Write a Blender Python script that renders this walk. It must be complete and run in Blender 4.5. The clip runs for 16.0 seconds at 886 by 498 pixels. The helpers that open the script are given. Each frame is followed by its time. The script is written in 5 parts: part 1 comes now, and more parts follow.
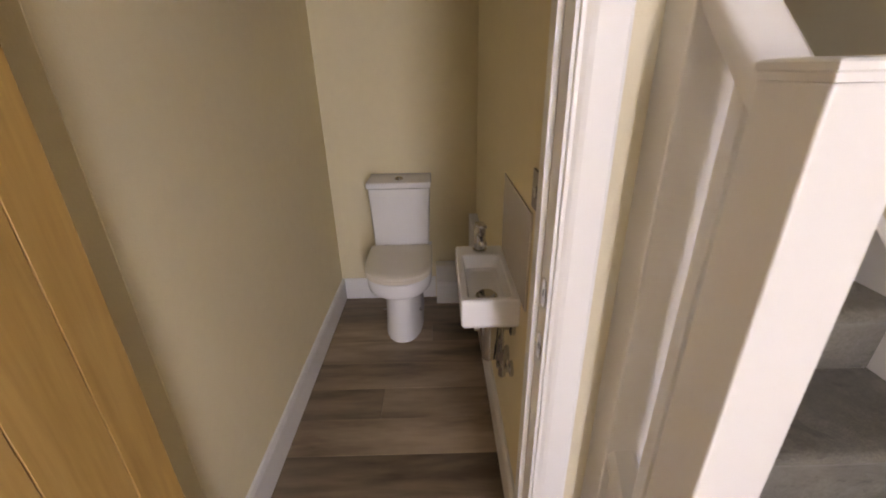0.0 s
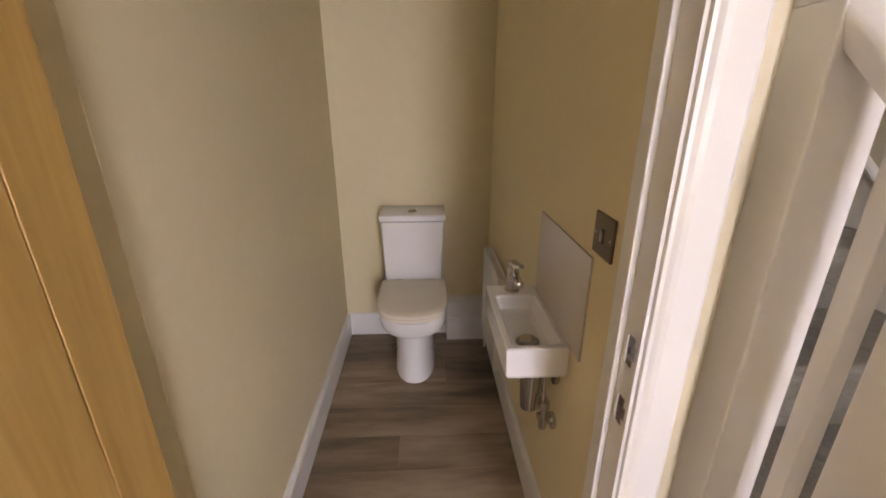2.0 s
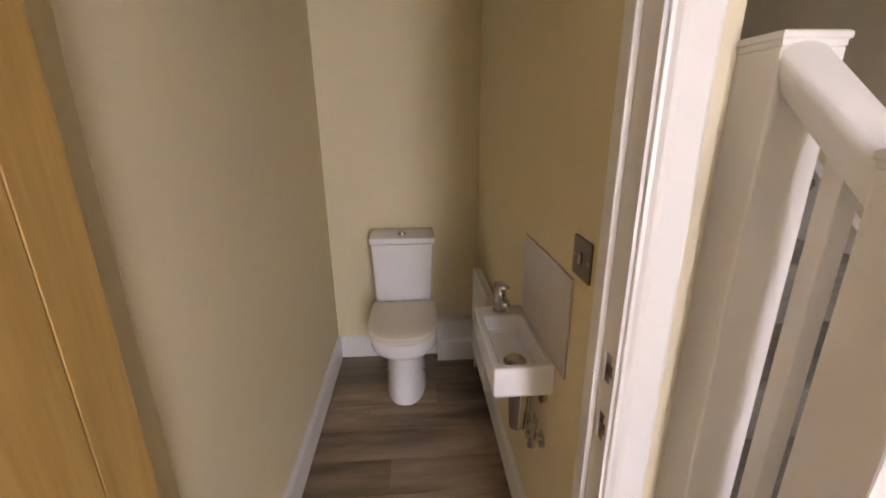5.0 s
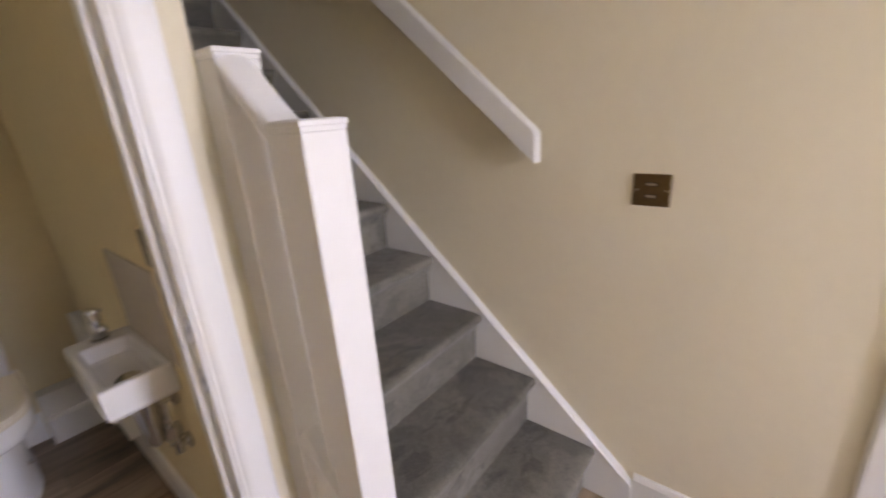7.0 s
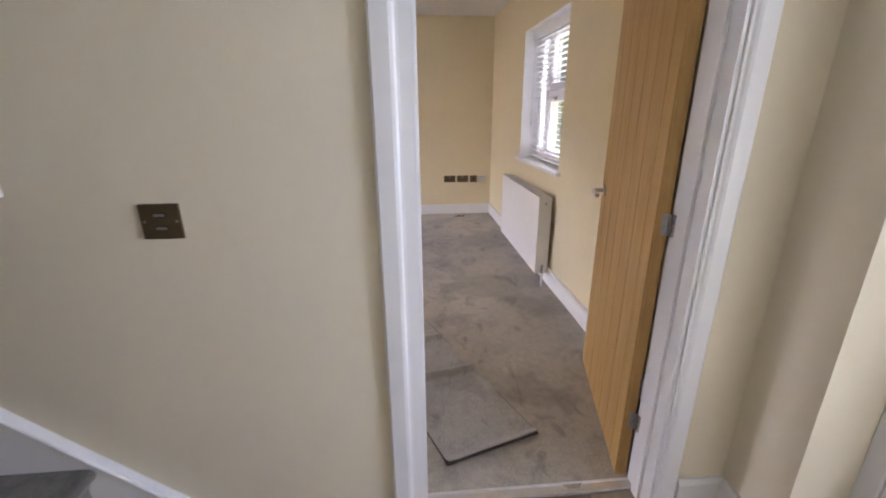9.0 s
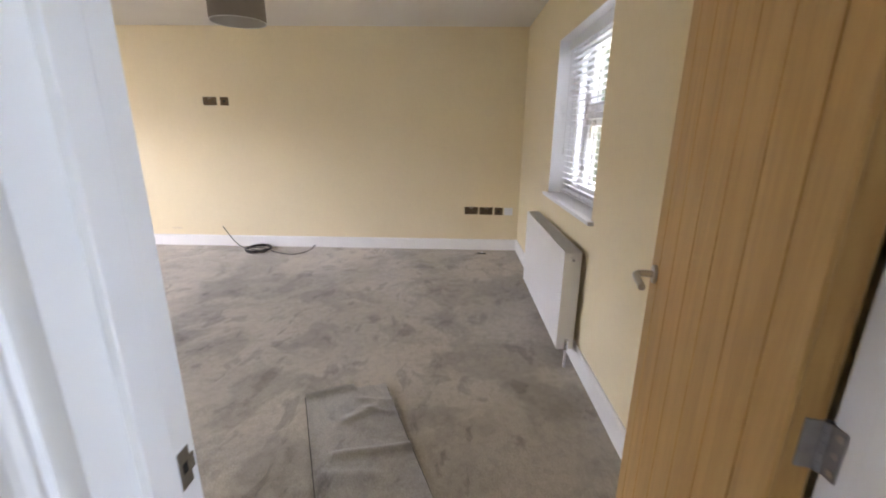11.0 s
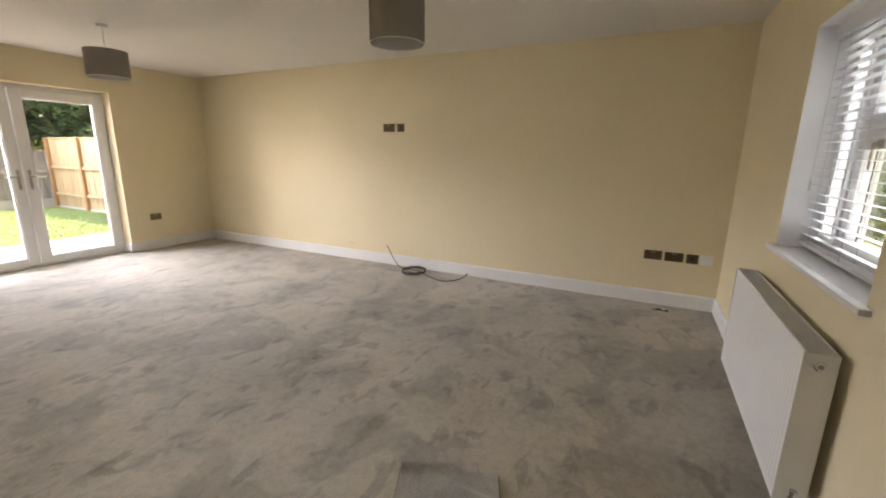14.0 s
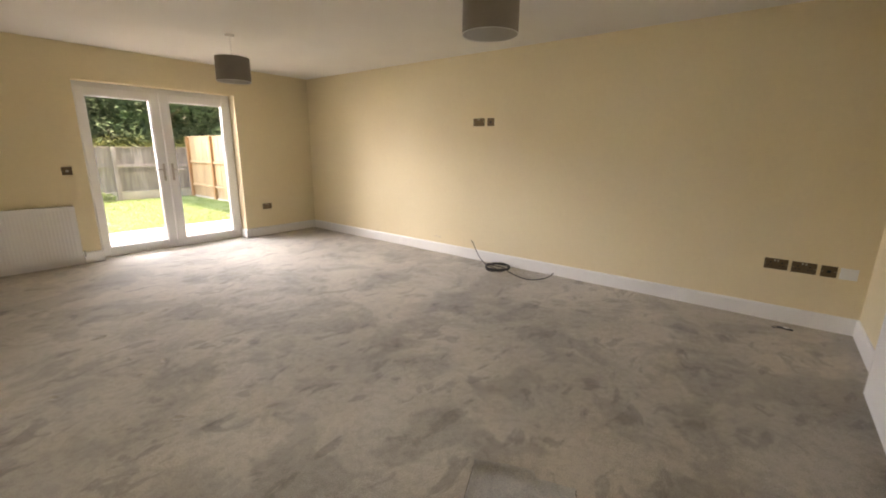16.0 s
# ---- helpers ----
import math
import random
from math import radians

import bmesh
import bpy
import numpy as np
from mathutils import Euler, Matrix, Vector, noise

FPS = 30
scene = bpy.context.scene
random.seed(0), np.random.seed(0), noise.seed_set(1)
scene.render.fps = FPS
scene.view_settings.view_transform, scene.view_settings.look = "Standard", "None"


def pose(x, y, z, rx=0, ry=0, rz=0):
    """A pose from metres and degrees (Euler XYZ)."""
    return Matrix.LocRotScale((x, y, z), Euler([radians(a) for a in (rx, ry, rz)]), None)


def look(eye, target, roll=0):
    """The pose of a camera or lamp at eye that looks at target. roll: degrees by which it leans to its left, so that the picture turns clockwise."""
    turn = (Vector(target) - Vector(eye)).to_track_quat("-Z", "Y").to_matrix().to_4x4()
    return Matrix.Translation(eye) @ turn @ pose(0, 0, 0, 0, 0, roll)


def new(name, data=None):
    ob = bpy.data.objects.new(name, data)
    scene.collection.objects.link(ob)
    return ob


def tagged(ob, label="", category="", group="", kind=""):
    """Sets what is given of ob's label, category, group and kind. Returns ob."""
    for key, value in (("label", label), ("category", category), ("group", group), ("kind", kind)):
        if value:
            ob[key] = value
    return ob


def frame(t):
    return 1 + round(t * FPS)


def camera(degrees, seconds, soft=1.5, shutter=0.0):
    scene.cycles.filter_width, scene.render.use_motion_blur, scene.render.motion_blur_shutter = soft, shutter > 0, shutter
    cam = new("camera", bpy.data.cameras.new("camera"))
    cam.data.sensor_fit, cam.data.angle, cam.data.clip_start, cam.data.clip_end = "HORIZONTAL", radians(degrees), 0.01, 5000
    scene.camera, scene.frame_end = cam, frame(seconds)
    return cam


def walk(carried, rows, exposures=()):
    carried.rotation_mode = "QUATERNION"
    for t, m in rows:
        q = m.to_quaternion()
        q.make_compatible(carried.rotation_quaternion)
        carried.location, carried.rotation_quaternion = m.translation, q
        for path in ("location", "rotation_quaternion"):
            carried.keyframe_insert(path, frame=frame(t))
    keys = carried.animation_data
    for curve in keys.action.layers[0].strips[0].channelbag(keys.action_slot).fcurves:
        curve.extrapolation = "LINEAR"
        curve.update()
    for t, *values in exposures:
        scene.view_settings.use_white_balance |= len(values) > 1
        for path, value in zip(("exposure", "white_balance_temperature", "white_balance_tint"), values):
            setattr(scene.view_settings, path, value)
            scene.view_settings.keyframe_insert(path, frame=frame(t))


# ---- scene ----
cam = camera(94.2, 16.0, soft=1.8, shutter=0.35)
PATH = [
    (0, (-1.137, 1.639, 1.324), (-1.124, 3.468, 0.515), -1.2),
    (0.5, (-1.213, 1.675, 1.325), (-1.17, 3.513, 0.54), -0.9),
    (1, (-1.254, 1.699, 1.328), (-1.189, 3.548, 0.57), -0.3),
    (1.5, (-1.268, 1.727, 1.329), (-1.197, 3.587, 0.597), -0.4),
    (2, (-1.277, 1.726, 1.333), (-1.196, 3.602, 0.645), -0.1),
    (2.5, (-1.278, 1.723, 1.347), (-1.19, 3.618, 0.712), 0.2),
    (3, (-1.273, 1.726, 1.363), (-1.19, 3.638, 0.782), 0.2),
    (5.5, (-1.266, 1.661, 1.346), (-1.099, 3.559, 0.737), -1.3),
    (6, (-1.211, 1.562, 1.329), (-0.773, 3.404, 0.685), -1.7),
    (6.5, (-1.172, 1.459, 1.328), (-0.27, 3.122, 0.679), -2.6),
    (6.8, (-1.182, 1.425, 1.331), (0.066, 2.852, 0.692), -3.0),
    (7, (-1.184, 1.431, 1.323), (0.274, 2.644, 0.688), -4.0),
    (7.5, (-1.206, 1.411, 1.316), (0.593, 1.988, 0.658), -4.2),
    (8, (-1.206, 1.368, 1.329), (0.676, 1.368, 0.651), -2.1),
    (8.2, (-1.192, 1.312, 1.327), (0.688, 1.189, 0.655), -1.5),
    (10.3, (-0.548, 0.808, 1.346), (1.358, 0.673, 0.753), 0.3),
    (10.5, (-0.479, 0.774, 1.345), (1.432, 0.696, 0.761), 0.8),
    (11, (-0.287, 0.756, 1.359), (1.635, 0.802, 0.809), 0.6),
    (11.5, (-0.142, 0.715, 1.348), (1.779, 0.942, 0.839), 0.6),
    (12, (-0.045, 0.68, 1.355), (1.851, 1.083, 0.863), 0.6),
    (12.5, (0.056, 0.724, 1.358), (1.923, 1.256, 0.88), 0.6),
    (13, (0.139, 0.707, 1.358), (1.974, 1.356, 0.898), 0.5),
    (13.5, (0.197, 0.682, 1.357), (1.995, 1.434, 0.908), 0.6),
    (14, (0.218, 0.682, 1.353), (1.973, 1.531, 0.908), 0.9),
    (14.5, (0.222, 0.683, 1.351), (1.929, 1.624, 0.904), 1.0),
    (15, (0.232, 0.679, 1.35), (1.882, 1.714, 0.894), 1.1),
    (15.5, (0.244, 0.683, 1.341), (1.834, 1.805, 0.88), 1.0),
    (16, (0.256, 0.689, 1.341), (1.788, 1.886, 0.871), 0.7),
]
walk(cam, [(t, look(eye, target, roll)) for t, eye, target, roll in PATH],
     exposures=[(0, 3.45, 12600, 49), (3, 3.75, 12600, 51), (6, 3.5, 12000, 50), (7, 3.45, 10600, 49), (7.6, 3.3, 9700, 48), (8.3, 3.2, 8400, 46), (10.5, 3.05, 8600, 39), (11.5, 3.1, 8100, 35), (12.8, 2.75, 8900, 33), (14, 2.65, 9500, 33), (16, 2.7, 10100, 34)])

# ---- light ----
world = bpy.data.worlds.new("sky")
scene.world = world
world.use_nodes = True
_n = world.node_tree.nodes
_sky = _n.new("ShaderNodeTexSky")
_sky.sky_type = "NISHITA"
_sky.sun_disc = False
SUN_DIR = Vector((0.62, -0.03, 1.15)).normalized()
_sky.sun_elevation = math.asin(SUN_DIR.z)
_sky.sun_rotation = math.atan2(SUN_DIR.x, SUN_DIR.y)
_n["Background"].inputs["Strength"].default_value = 0.06
world.node_tree.links.new(_sky.outputs[0], _n["Background"].inputs[0])

sun = new("sun", bpy.data.lights.new("sun", "SUN"))
sun.data.energy, sun.data.angle, sun.data.color = 3.3, radians(0.5), (1.0, 0.95, 0.88)
sun.matrix_world = look(tuple(SUN_DIR * 30), (0, 0, 0))


def area(name, eye, target, w, h, power, colour):
    l = bpy.data.lights.new(name, "AREA")
    l.shape, l.size, l.size_y, l.energy, l.color = "RECTANGLE", w, h, power, colour
    ob = new(name, l)
    ob.matrix_world = look(eye, target)
    return ob


SKYBLUE = (0.80, 0.90, 1.0)
area("sky_at_garden_doors", (2.36, 8.3, 2.80), (2.36, 5.0, 1.7), 2.2, 0.9, 4, (0.40, 0.68, 1.0))
# Two fill lamps added out of view, standing in for garden daylight.
area("sky_fill_over_garden", (1.5, 13.6, 3.4), (2.4, 6.8, 1.0), 8.0, 1.8, 440, (0.52, 0.74, 1.0))
area("sky_fill_beside_garden_doors", (-1.2, 11.5, 1.9), (3.4, 4.5, 1.3), 2.6, 2.4, 80, (0.66, 0.83, 1.0))
area("sky_at_south_window", (4.4, -3.2, 2.6), (2.4, 0.0, 1.2), 1.4, 1.4, 105, (0.54, 0.77, 1.0))
area("sky_at_front_door", (-0.40, -0.50, 1.35), (-1.2, 2.0, 1.2), 0.9, 1.6, 7.5, (0.36, 0.64, 1.0))


# ---- materials ----
def mat(name, base, rough=0.6, metal=0.0, var=0.06, scale=4.0, bump=0.0, bscale=200.0, fine=0.0, fscale=60.0, coat=0.0, obvar=0.0, spec=0.5):
    """Procedural surface: slow blotches (var, scale), fine speckle (fine, fscale), relief (bump, bscale)."""
    m = bpy.data.materials.new(name)
    m.use_nodes = True
    nt = m.node_tree
    N, L = nt.nodes, nt.links
    b = N["Principled BSDF"]
    b.inputs["Roughness"].default_value = rough
    b.inputs["Metallic"].default_value = metal
    b.inputs["Coat Weight"].default_value = coat
    b.inputs["Specular IOR Level"].default_value = spec
    tc = N.new("ShaderNodeTexCoord")
    col = None

    def noise_mix(prev, amount, sc):
        n = N.new("ShaderNodeTexNoise")
        n.inputs["Scale"].default_value = sc
        n.inputs["Detail"].default_value = 4
        L.new(tc.outputs["Object"], n.inputs["Vector"])
        mr = N.new("ShaderNodeMapRange")
        mr.inputs["From Min"].default_value, mr.inputs["From Max"].default_value = 0.3, 0.7
        mr.inputs["To Min"].default_value, mr.inputs["To Max"].default_value = 1 - amount, 1 + amount
        L.new(n.outputs["Fac"], mr.inputs["Value"])
        mx = N.new("ShaderNodeMix")
        mx.data_type, mx.blend_type = "RGBA", "MULTIPLY"
        mx.inputs[0].default_value = 1
        if prev is None:
            mx.inputs[6].default_value = (*base, 1)
        else:
            L.new(prev, mx.inputs[6])
        L.new(mr.outputs[0], mx.inputs[7])
        return mx.outputs[2]
    col = noise_mix(col, var, scale)
    if fine:
        col = noise_mix(col, fine, fscale)
    if obvar:
        oi = N.new("ShaderNodeObjectInfo")
        mr = N.new("ShaderNodeMapRange")
        mr.inputs["To Min"].default_value, mr.inputs["To Max"].default_value = 1 - obvar, 1 + obvar
        L.new(oi.outputs["Random"], mr.inputs["Value"])
        mx = N.new("ShaderNodeMix")
        mx.data_type, mx.blend_type = "RGBA", "MULTIPLY"
        mx.inputs[0].default_value = 1
        L.new(col, mx.inputs[6])
        L.new(mr.outputs[0], mx.inputs[7])
        col = mx.outputs[2]
    L.new(col, b.inputs["Base Color"])
    if bump:
        n = N.new("ShaderNodeTexNoise")
        n.inputs["Scale"].default_value = bscale
        n.inputs["Detail"].default_value = 3
        L.new(tc.outputs["Object"], n.inputs["Vector"])
        bp = N.new("ShaderNodeBump")
        bp.inputs["Strength"].default_value = bump
        bp.inputs["Distance"].default_value = 0.002
        L.new(n.outputs["Fac"], bp.inputs["Height"])
        L.new(bp.outputs[0], b.inputs["Normal"])
    return m


def wood(name, dark, light, stretch, rough=0.45, scale=14.0, wscale=3.0, distort=6.0, obvar=0.0, offset=False, knots=0.0):
    """Wood with grain drawn out along one axis (stretch: the mapping's scale)."""
    m = bpy.data.materials.new(name)
    m.use_nodes = True
    nt = m.node_tree
    N, L = nt.nodes, nt.links
    b = N["Principled BSDF"]
    b.inputs["Roughness"].default_value = rough
    tc = N.new("ShaderNodeTexCoord")
    mp = N.new("ShaderNodeMapping")
    mp.inputs["Scale"].default_value = stretch
    L.new(tc.outputs["Object"], mp.inputs["Vector"])
    vec = mp.outputs[0]
    oi = N.new("ShaderNodeObjectInfo")
    if offset:
        sc = N.new("ShaderNodeVectorMath")
        sc.operation = "MULTIPLY_ADD"
        L.new(oi.outputs["Random"], sc.inputs[0])
        sc.inputs[1].default_value = (37, 53, 71)
        L.new(vec, sc.inputs[2])
        vec = sc.outputs[0]
    n1 = N.new("ShaderNodeTexNoise")
    n1.inputs["Scale"].default_value, n1.inputs["Detail"].default_value, n1.inputs["Distortion"].default_value = wscale, 6, distort * 0.2
    L.new(vec, n1.inputs["Vector"])
    n2 = N.new("ShaderNodeTexNoise")
    n2.inputs["Scale"].default_value, n2.inputs["Detail"].default_value = scale, 5
    L.new(vec, n2.inputs["Vector"])
    ad = N.new("ShaderNodeMath")
    ad.operation = "MULTIPLY_ADD"
    L.new(n2.outputs["Fac"], ad.inputs[0])
    ad.inputs[1].default_value = 0.45
    L.new(n1.outputs["Fac"], ad.inputs[2])
    cr = N.new("ShaderNodeValToRGB")
    cr.color_ramp.elements[0].position, cr.color_ramp.elements[0].color = 0.5, (*dark, 1)
    cr.color_ramp.elements[1].position, cr.color_ramp.elements[1].color = 0.9, (*light, 1)
    L.new(ad.outputs[0], cr.inputs[0])
    mr = N.new("ShaderNodeMapRange")
    mr.inputs["To Min"].default_value, mr.inputs["To Max"].default_value = 1 - obvar, 1 + obvar
    L.new(oi.outputs["Random"], mr.inputs["Value"])
    mx = N.new("ShaderNodeMix")
    mx.data_type, mx.blend_type = "RGBA", "MULTIPLY"
    mx.inputs[0].default_value = 1
    L.new(cr.outputs[0], mx.inputs[6])
    L.new(mr.outputs[0], mx.inputs[7])
    L.new(mx.outputs[2], b.inputs["Base Color"])
    bp = N.new("ShaderNodeBump")
    bp.inputs["Strength"].default_value, bp.inputs["Distance"].default_value = 0.25, 0.001
    L.new(n2.outputs["Fac"], bp.inputs["Height"])
    L.new(bp.outputs[0], b.inputs["Normal"])
    return m


WALL = mat("cream_wall_paint", (0.80, 0.68, 0.465), 0.85, var=0.02, scale=1.2, bump=0.25, bscale=160, fine=0.012, fscale=25, spec=0.3)
WALL_HALL = mat("pale_hall_wall_paint", (0.78, 0.69, 0.53), 0.85, var=0.02, scale=1.2, bump=0.25, bscale=160, fine=0.012, fscale=25, spec=0.3)
CEIL = mat("white_ceiling_paint", (0.80, 0.78, 0.74), 0.9, var=0.02, scale=1.5, bump=0.2, bscale=150, spec=0.3)
GLOSS = mat("white_satin_woodwork", (0.80, 0.79, 0.77), 0.32, var=0.015, scale=3, bump=0.06, bscale=40)
UPVC = mat("white_upvc", (0.82, 0.82, 0.82), 0.28, var=0.01, scale=3)
OAK = wood("oak_veneer", (0.47, 0.25, 0.078), (0.59, 0.335, 0.12), (9, 9, 0.6), 0.4, scale=18, wscale=2.2)
OAK_EDGE = mat("raw_oak_edge", (0.42, 0.2, 0.075), 0.6, var=0.12, scale=20, fine=0.2, fscale=120)
PLANK = wood("grey_brown_vinyl_plank", (0.12, 0.076, 0.050), (0.38, 0.275, 0.195), (0.9, 5, 5), 0.38, scale=5, wscale=0.9, obvar=0.24, offset=True)
CHROME = mat("chrome", (0.58, 0.58, 0.59), 0.08, 1.0, var=0.02)
NICKEL = mat("satin_nickel", (0.52, 0.49, 0.45), 0.28, 1.0, var=0.04, scale=30)
ALU = mat("satin_aluminium", (0.85, 0.85, 0.86), 0.4, 1.0, var=0.04, scale=30)
STEEL = mat("zinc_hinge_steel", (0.36, 0.36, 0.37), 0.35, 1.0, var=0.08, scale=60)
BACKING = mat("backing_with_edge_shade", (0.085, 0.075, 0.064), 0.95, var=0.1, scale=40)
BRONZE = mat("brushed_bronze_plate", (0.18, 0.13, 0.08), 0.3, 1.0, var=0.1, scale=80)
BLACK = mat("black_plastic", (0.012, 0.012, 0.013), 0.4, var=0.1)
CERAMIC = mat("white_ceramic", (0.82, 0.82, 0.82), 0.16, var=0.01)
SEAT = mat("white_toilet_seat", (0.80, 0.73, 0.62), 0.25, var=0.01)
RADW = mat("white_radiator_enamel", (0.82, 0.81, 0.79), 0.35, var=0.01)
RADG = mat("radiator_inside_grey", (0.30, 0.30, 0.30), 0.5, var=0.05)
WHITEP = mat("white_plastic", (0.8, 0.8, 0.79), 0.35, var=0.01)
SPLASH = mat("grey_splashback", (0.62, 0.55, 0.48), 0.18, var=0.02, scale=10)
SHADE = mat("taupe_fabric_shade", (0.27, 0.235, 0.20), 0.8, var=0.04, scale=8, bump=0.3, bscale=600, fine=0.06, fscale=300)
SHADE_IN = mat("shade_lining", (0.55, 0.53, 0.5), 0.7, var=0.02)
SLAT = mat("white_blind_slat", (0.80, 0.81, 0.82), 0.35, var=0.02)
CORD = mat("blind_cord", (0.6, 0.6, 0.58), 0.8, var=0.05)
RUBBER = mat("black_cable", (0.012, 0.012, 0.012), 0.45, var=0.1)
PLASTER = mat("bare_plaster_mark", (0.62, 0.52, 0.4), 0.9, var=0.2, scale=60)
LAWN = mat("lawn_soil", (0.18, 0.25, 0.10), 0.9, var=0.15, scale=1.5, bump=0.8, bscale=60, fine=0.25, fscale=40)
GRASS = mat("grass_blade", (0.19, 0.28, 0.11), 0.7, var=0.12, scale=2)
PAVING = mat("pale_paving", (0.58, 0.54, 0.48), 0.85, var=0.12, scale=3, fine=0.12, fscale=60, bump=0.4, bscale=50, obvar=0.08)
FENCE_OLD = wood("weathered_fence_board", (0.13, 0.119, 0.121), (0.30, 0.275, 0.283), (8, 8, 0.8), 0.85, scale=10, wscale=2, obvar=0.15, offset=True)
FENCE_NEW = wood("new_orange_fence_board", (0.28, 0.18, 0.105), (0.43, 0.30, 0.185), (8, 8, 0.8), 0.8, scale=10, wscale=2, obvar=0.12, offset=True)
FENCE_POST = wood("orange_fence_post", (0.24, 0.115, 0.055), (0.38, 0.20, 0.10), (8, 8, 0.8), 0.8, scale=10, wscale=2)
CONCRETE = mat("concrete", (0.36, 0.35, 0.33), 0.9, var=0.1, scale=4, fine=0.1, fscale=50, bump=0.3, bscale=60)
LEAF = mat("laurel_leaf", (0.055, 0.13, 0.062), 0.75, var=0.4, scale=1.6, fine=0.3, fscale=9)
LEAF2 = mat("hedge_leaf", (0.075, 0.14, 0.035), 0.5, var=0.3, scale=2.5, fine=0.3, fscale=9)
LEAF3 = mat("young_hedge_leaf", (0.12, 0.16, 0.04), 0.8, var=0.2, scale=2.5, fine=0.2, fscale=9)
BARK = mat("bark", (0.10, 0.075, 0.055), 0.9, var=0.3, scale=8, bump=0.8, bscale=30)
BRICK = mat("buff_brick", (0.36, 0.225, 0.14), 0.85, var=0.15, scale=3, fine=0.12, fscale=50, bump=0.4, bscale=80, obvar=0.16)
MORTAR = mat("mortar", (0.42, 0.39, 0.34), 0.95, var=0.08, scale=20, bump=0.3, bscale=120)
ASPHALT = mat("asphalt", (0.055, 0.055, 0.058), 0.9, var=0.15, scale=2, fine=0.3, fscale=90, bump=0.6, bscale=120)
ROOFTILE = mat("roof_tile", (0.16, 0.08, 0.055), 0.8, var=0.2, scale=4)


def carpet_material(name, base, k=1.0, z=1.0):
    """Cut pile: k is how strongly the brushed patches stand out, z how small they are."""
    m = mat(name, base, 0.95, var=0.07 * k, scale=1.3, bump=1.0, bscale=300, fine=0.20, fscale=190, spec=0.15)
    nt = m.node_tree
    N, L = nt.nodes, nt.links
    b = N["Principled BSDF"]
    b.inputs["Sheen Weight"].default_value = 0.32
    b.inputs["Sheen Roughness"].default_value = 0.5
    # brushed pile: patches that lie one way or the other, and short strokes
    src = b.inputs["Base Color"].links[0].from_socket
    tc = N.new("ShaderNodeTexCoord")
    out = src
    for sc, dist, lo, hi, a, turn, sx in ((0.9, 0.3, 0.36, 0.64, 0.10, 0.5, 1), (1.7, 0.4, 0.50, 0.57, 0.10, 0.9, 1), (4.0, 0.5, 0.52, 0.62, 0.06, 0.4, 0.9),
                                          (5.5, 0.7, 0.60, 0.66, 0.13, -0.35, 0.55), (7.0, 0.6, 0.60, 0.66, 0.13, 0.9, 0.55), (26, 0.3, 0.40, 0.70, 0.07, 0, 1)):
        sc, a = sc * z, a * k
        n = N.new("ShaderNodeTexNoise")
        n.inputs["Scale"].default_value, n.inputs["Detail"].default_value, n.inputs["Distortion"].default_value = sc, 5, dist
        n.inputs["Roughness"].default_value = 0.55
        mp = N.new("ShaderNodeMapping")
        mp.inputs["Rotation"].default_value = (0, 0, turn)
        mp.inputs["Scale"].default_value = (sx, 1, 1)
        L.new(tc.outputs["Object"], mp.inputs["Vector"])
        L.new(mp.outputs[0], n.inputs["Vector"])
        mr = N.new("ShaderNodeMapRange")
        mr.interpolation_type = "SMOOTHSTEP"
        mr.inputs["From Min"].default_value, mr.inputs["From Max"].default_value = lo, hi
        mr.inputs["To Min"].default_value, mr.inputs["To Max"].default_value = 1 + a * 0.6, 1 - a
        L.new(n.outputs["Fac"], mr.inputs["Value"])
        mx = N.new("ShaderNodeMix")
        mx.data_type, mx.blend_type = "RGBA", "MULTIPLY"
        mx.inputs[0].default_value = 1
        L.new(out, mx.inputs[6])
        L.new(mr.outputs[0], mx.inputs[7])
        out = mx.outputs[2]
    L.new(out, b.inputs["Base Color"])
    return m


CARPET_OFFCUT = carpet_material("grey_carpet_offcut", (0.30, 0.282, 0.25), 1.2)
CARPET = carpet_material("grey_cut_pile_carpet", (0.31, 0.272, 0.218), 1.4)


def glass_material():
    m = bpy.data.materials.new("window_glass")
    m.use_nodes = True
    b = m.node_tree.nodes["Principled BSDF"]
    b.inputs["Transmission Weight"].default_value = 1
    b.inputs["Roughness"].default_value = 0.0
    b.inputs["IOR"].default_value = 1.45
    b.inputs["Base Color"].default_value = (0.97, 0.99, 0.98, 1)
    return m


GLASS = glass_material()


# ---- mesh helpers ----
def link_mesh(name, bm, material, parent=None, label=""):
    me = bpy.data.meshes.new(name)
    bm.to_mesh(me)
    bm.free()
    for mm in (material if isinstance(material, (list, tuple)) else [material]):
        me.materials.append(mm)
    ob = new(name, me)
    if parent is not None:
        ob.parent = parent
    if label:
        ob["label"] = label
    return ob


def part(name, bm, material, parent, label=""):
    return link_mesh(name, bm, material, parent, label)


def thing(name, m, label, category, group=""):
    ob = new(name)
    ob.empty_display_size = 0.1
    ob.matrix_world = m
    return tagged(ob, label, category, group)


def structure(name, bm, material):
    return tagged(link_mesh(name, bm, material), kind="structure")


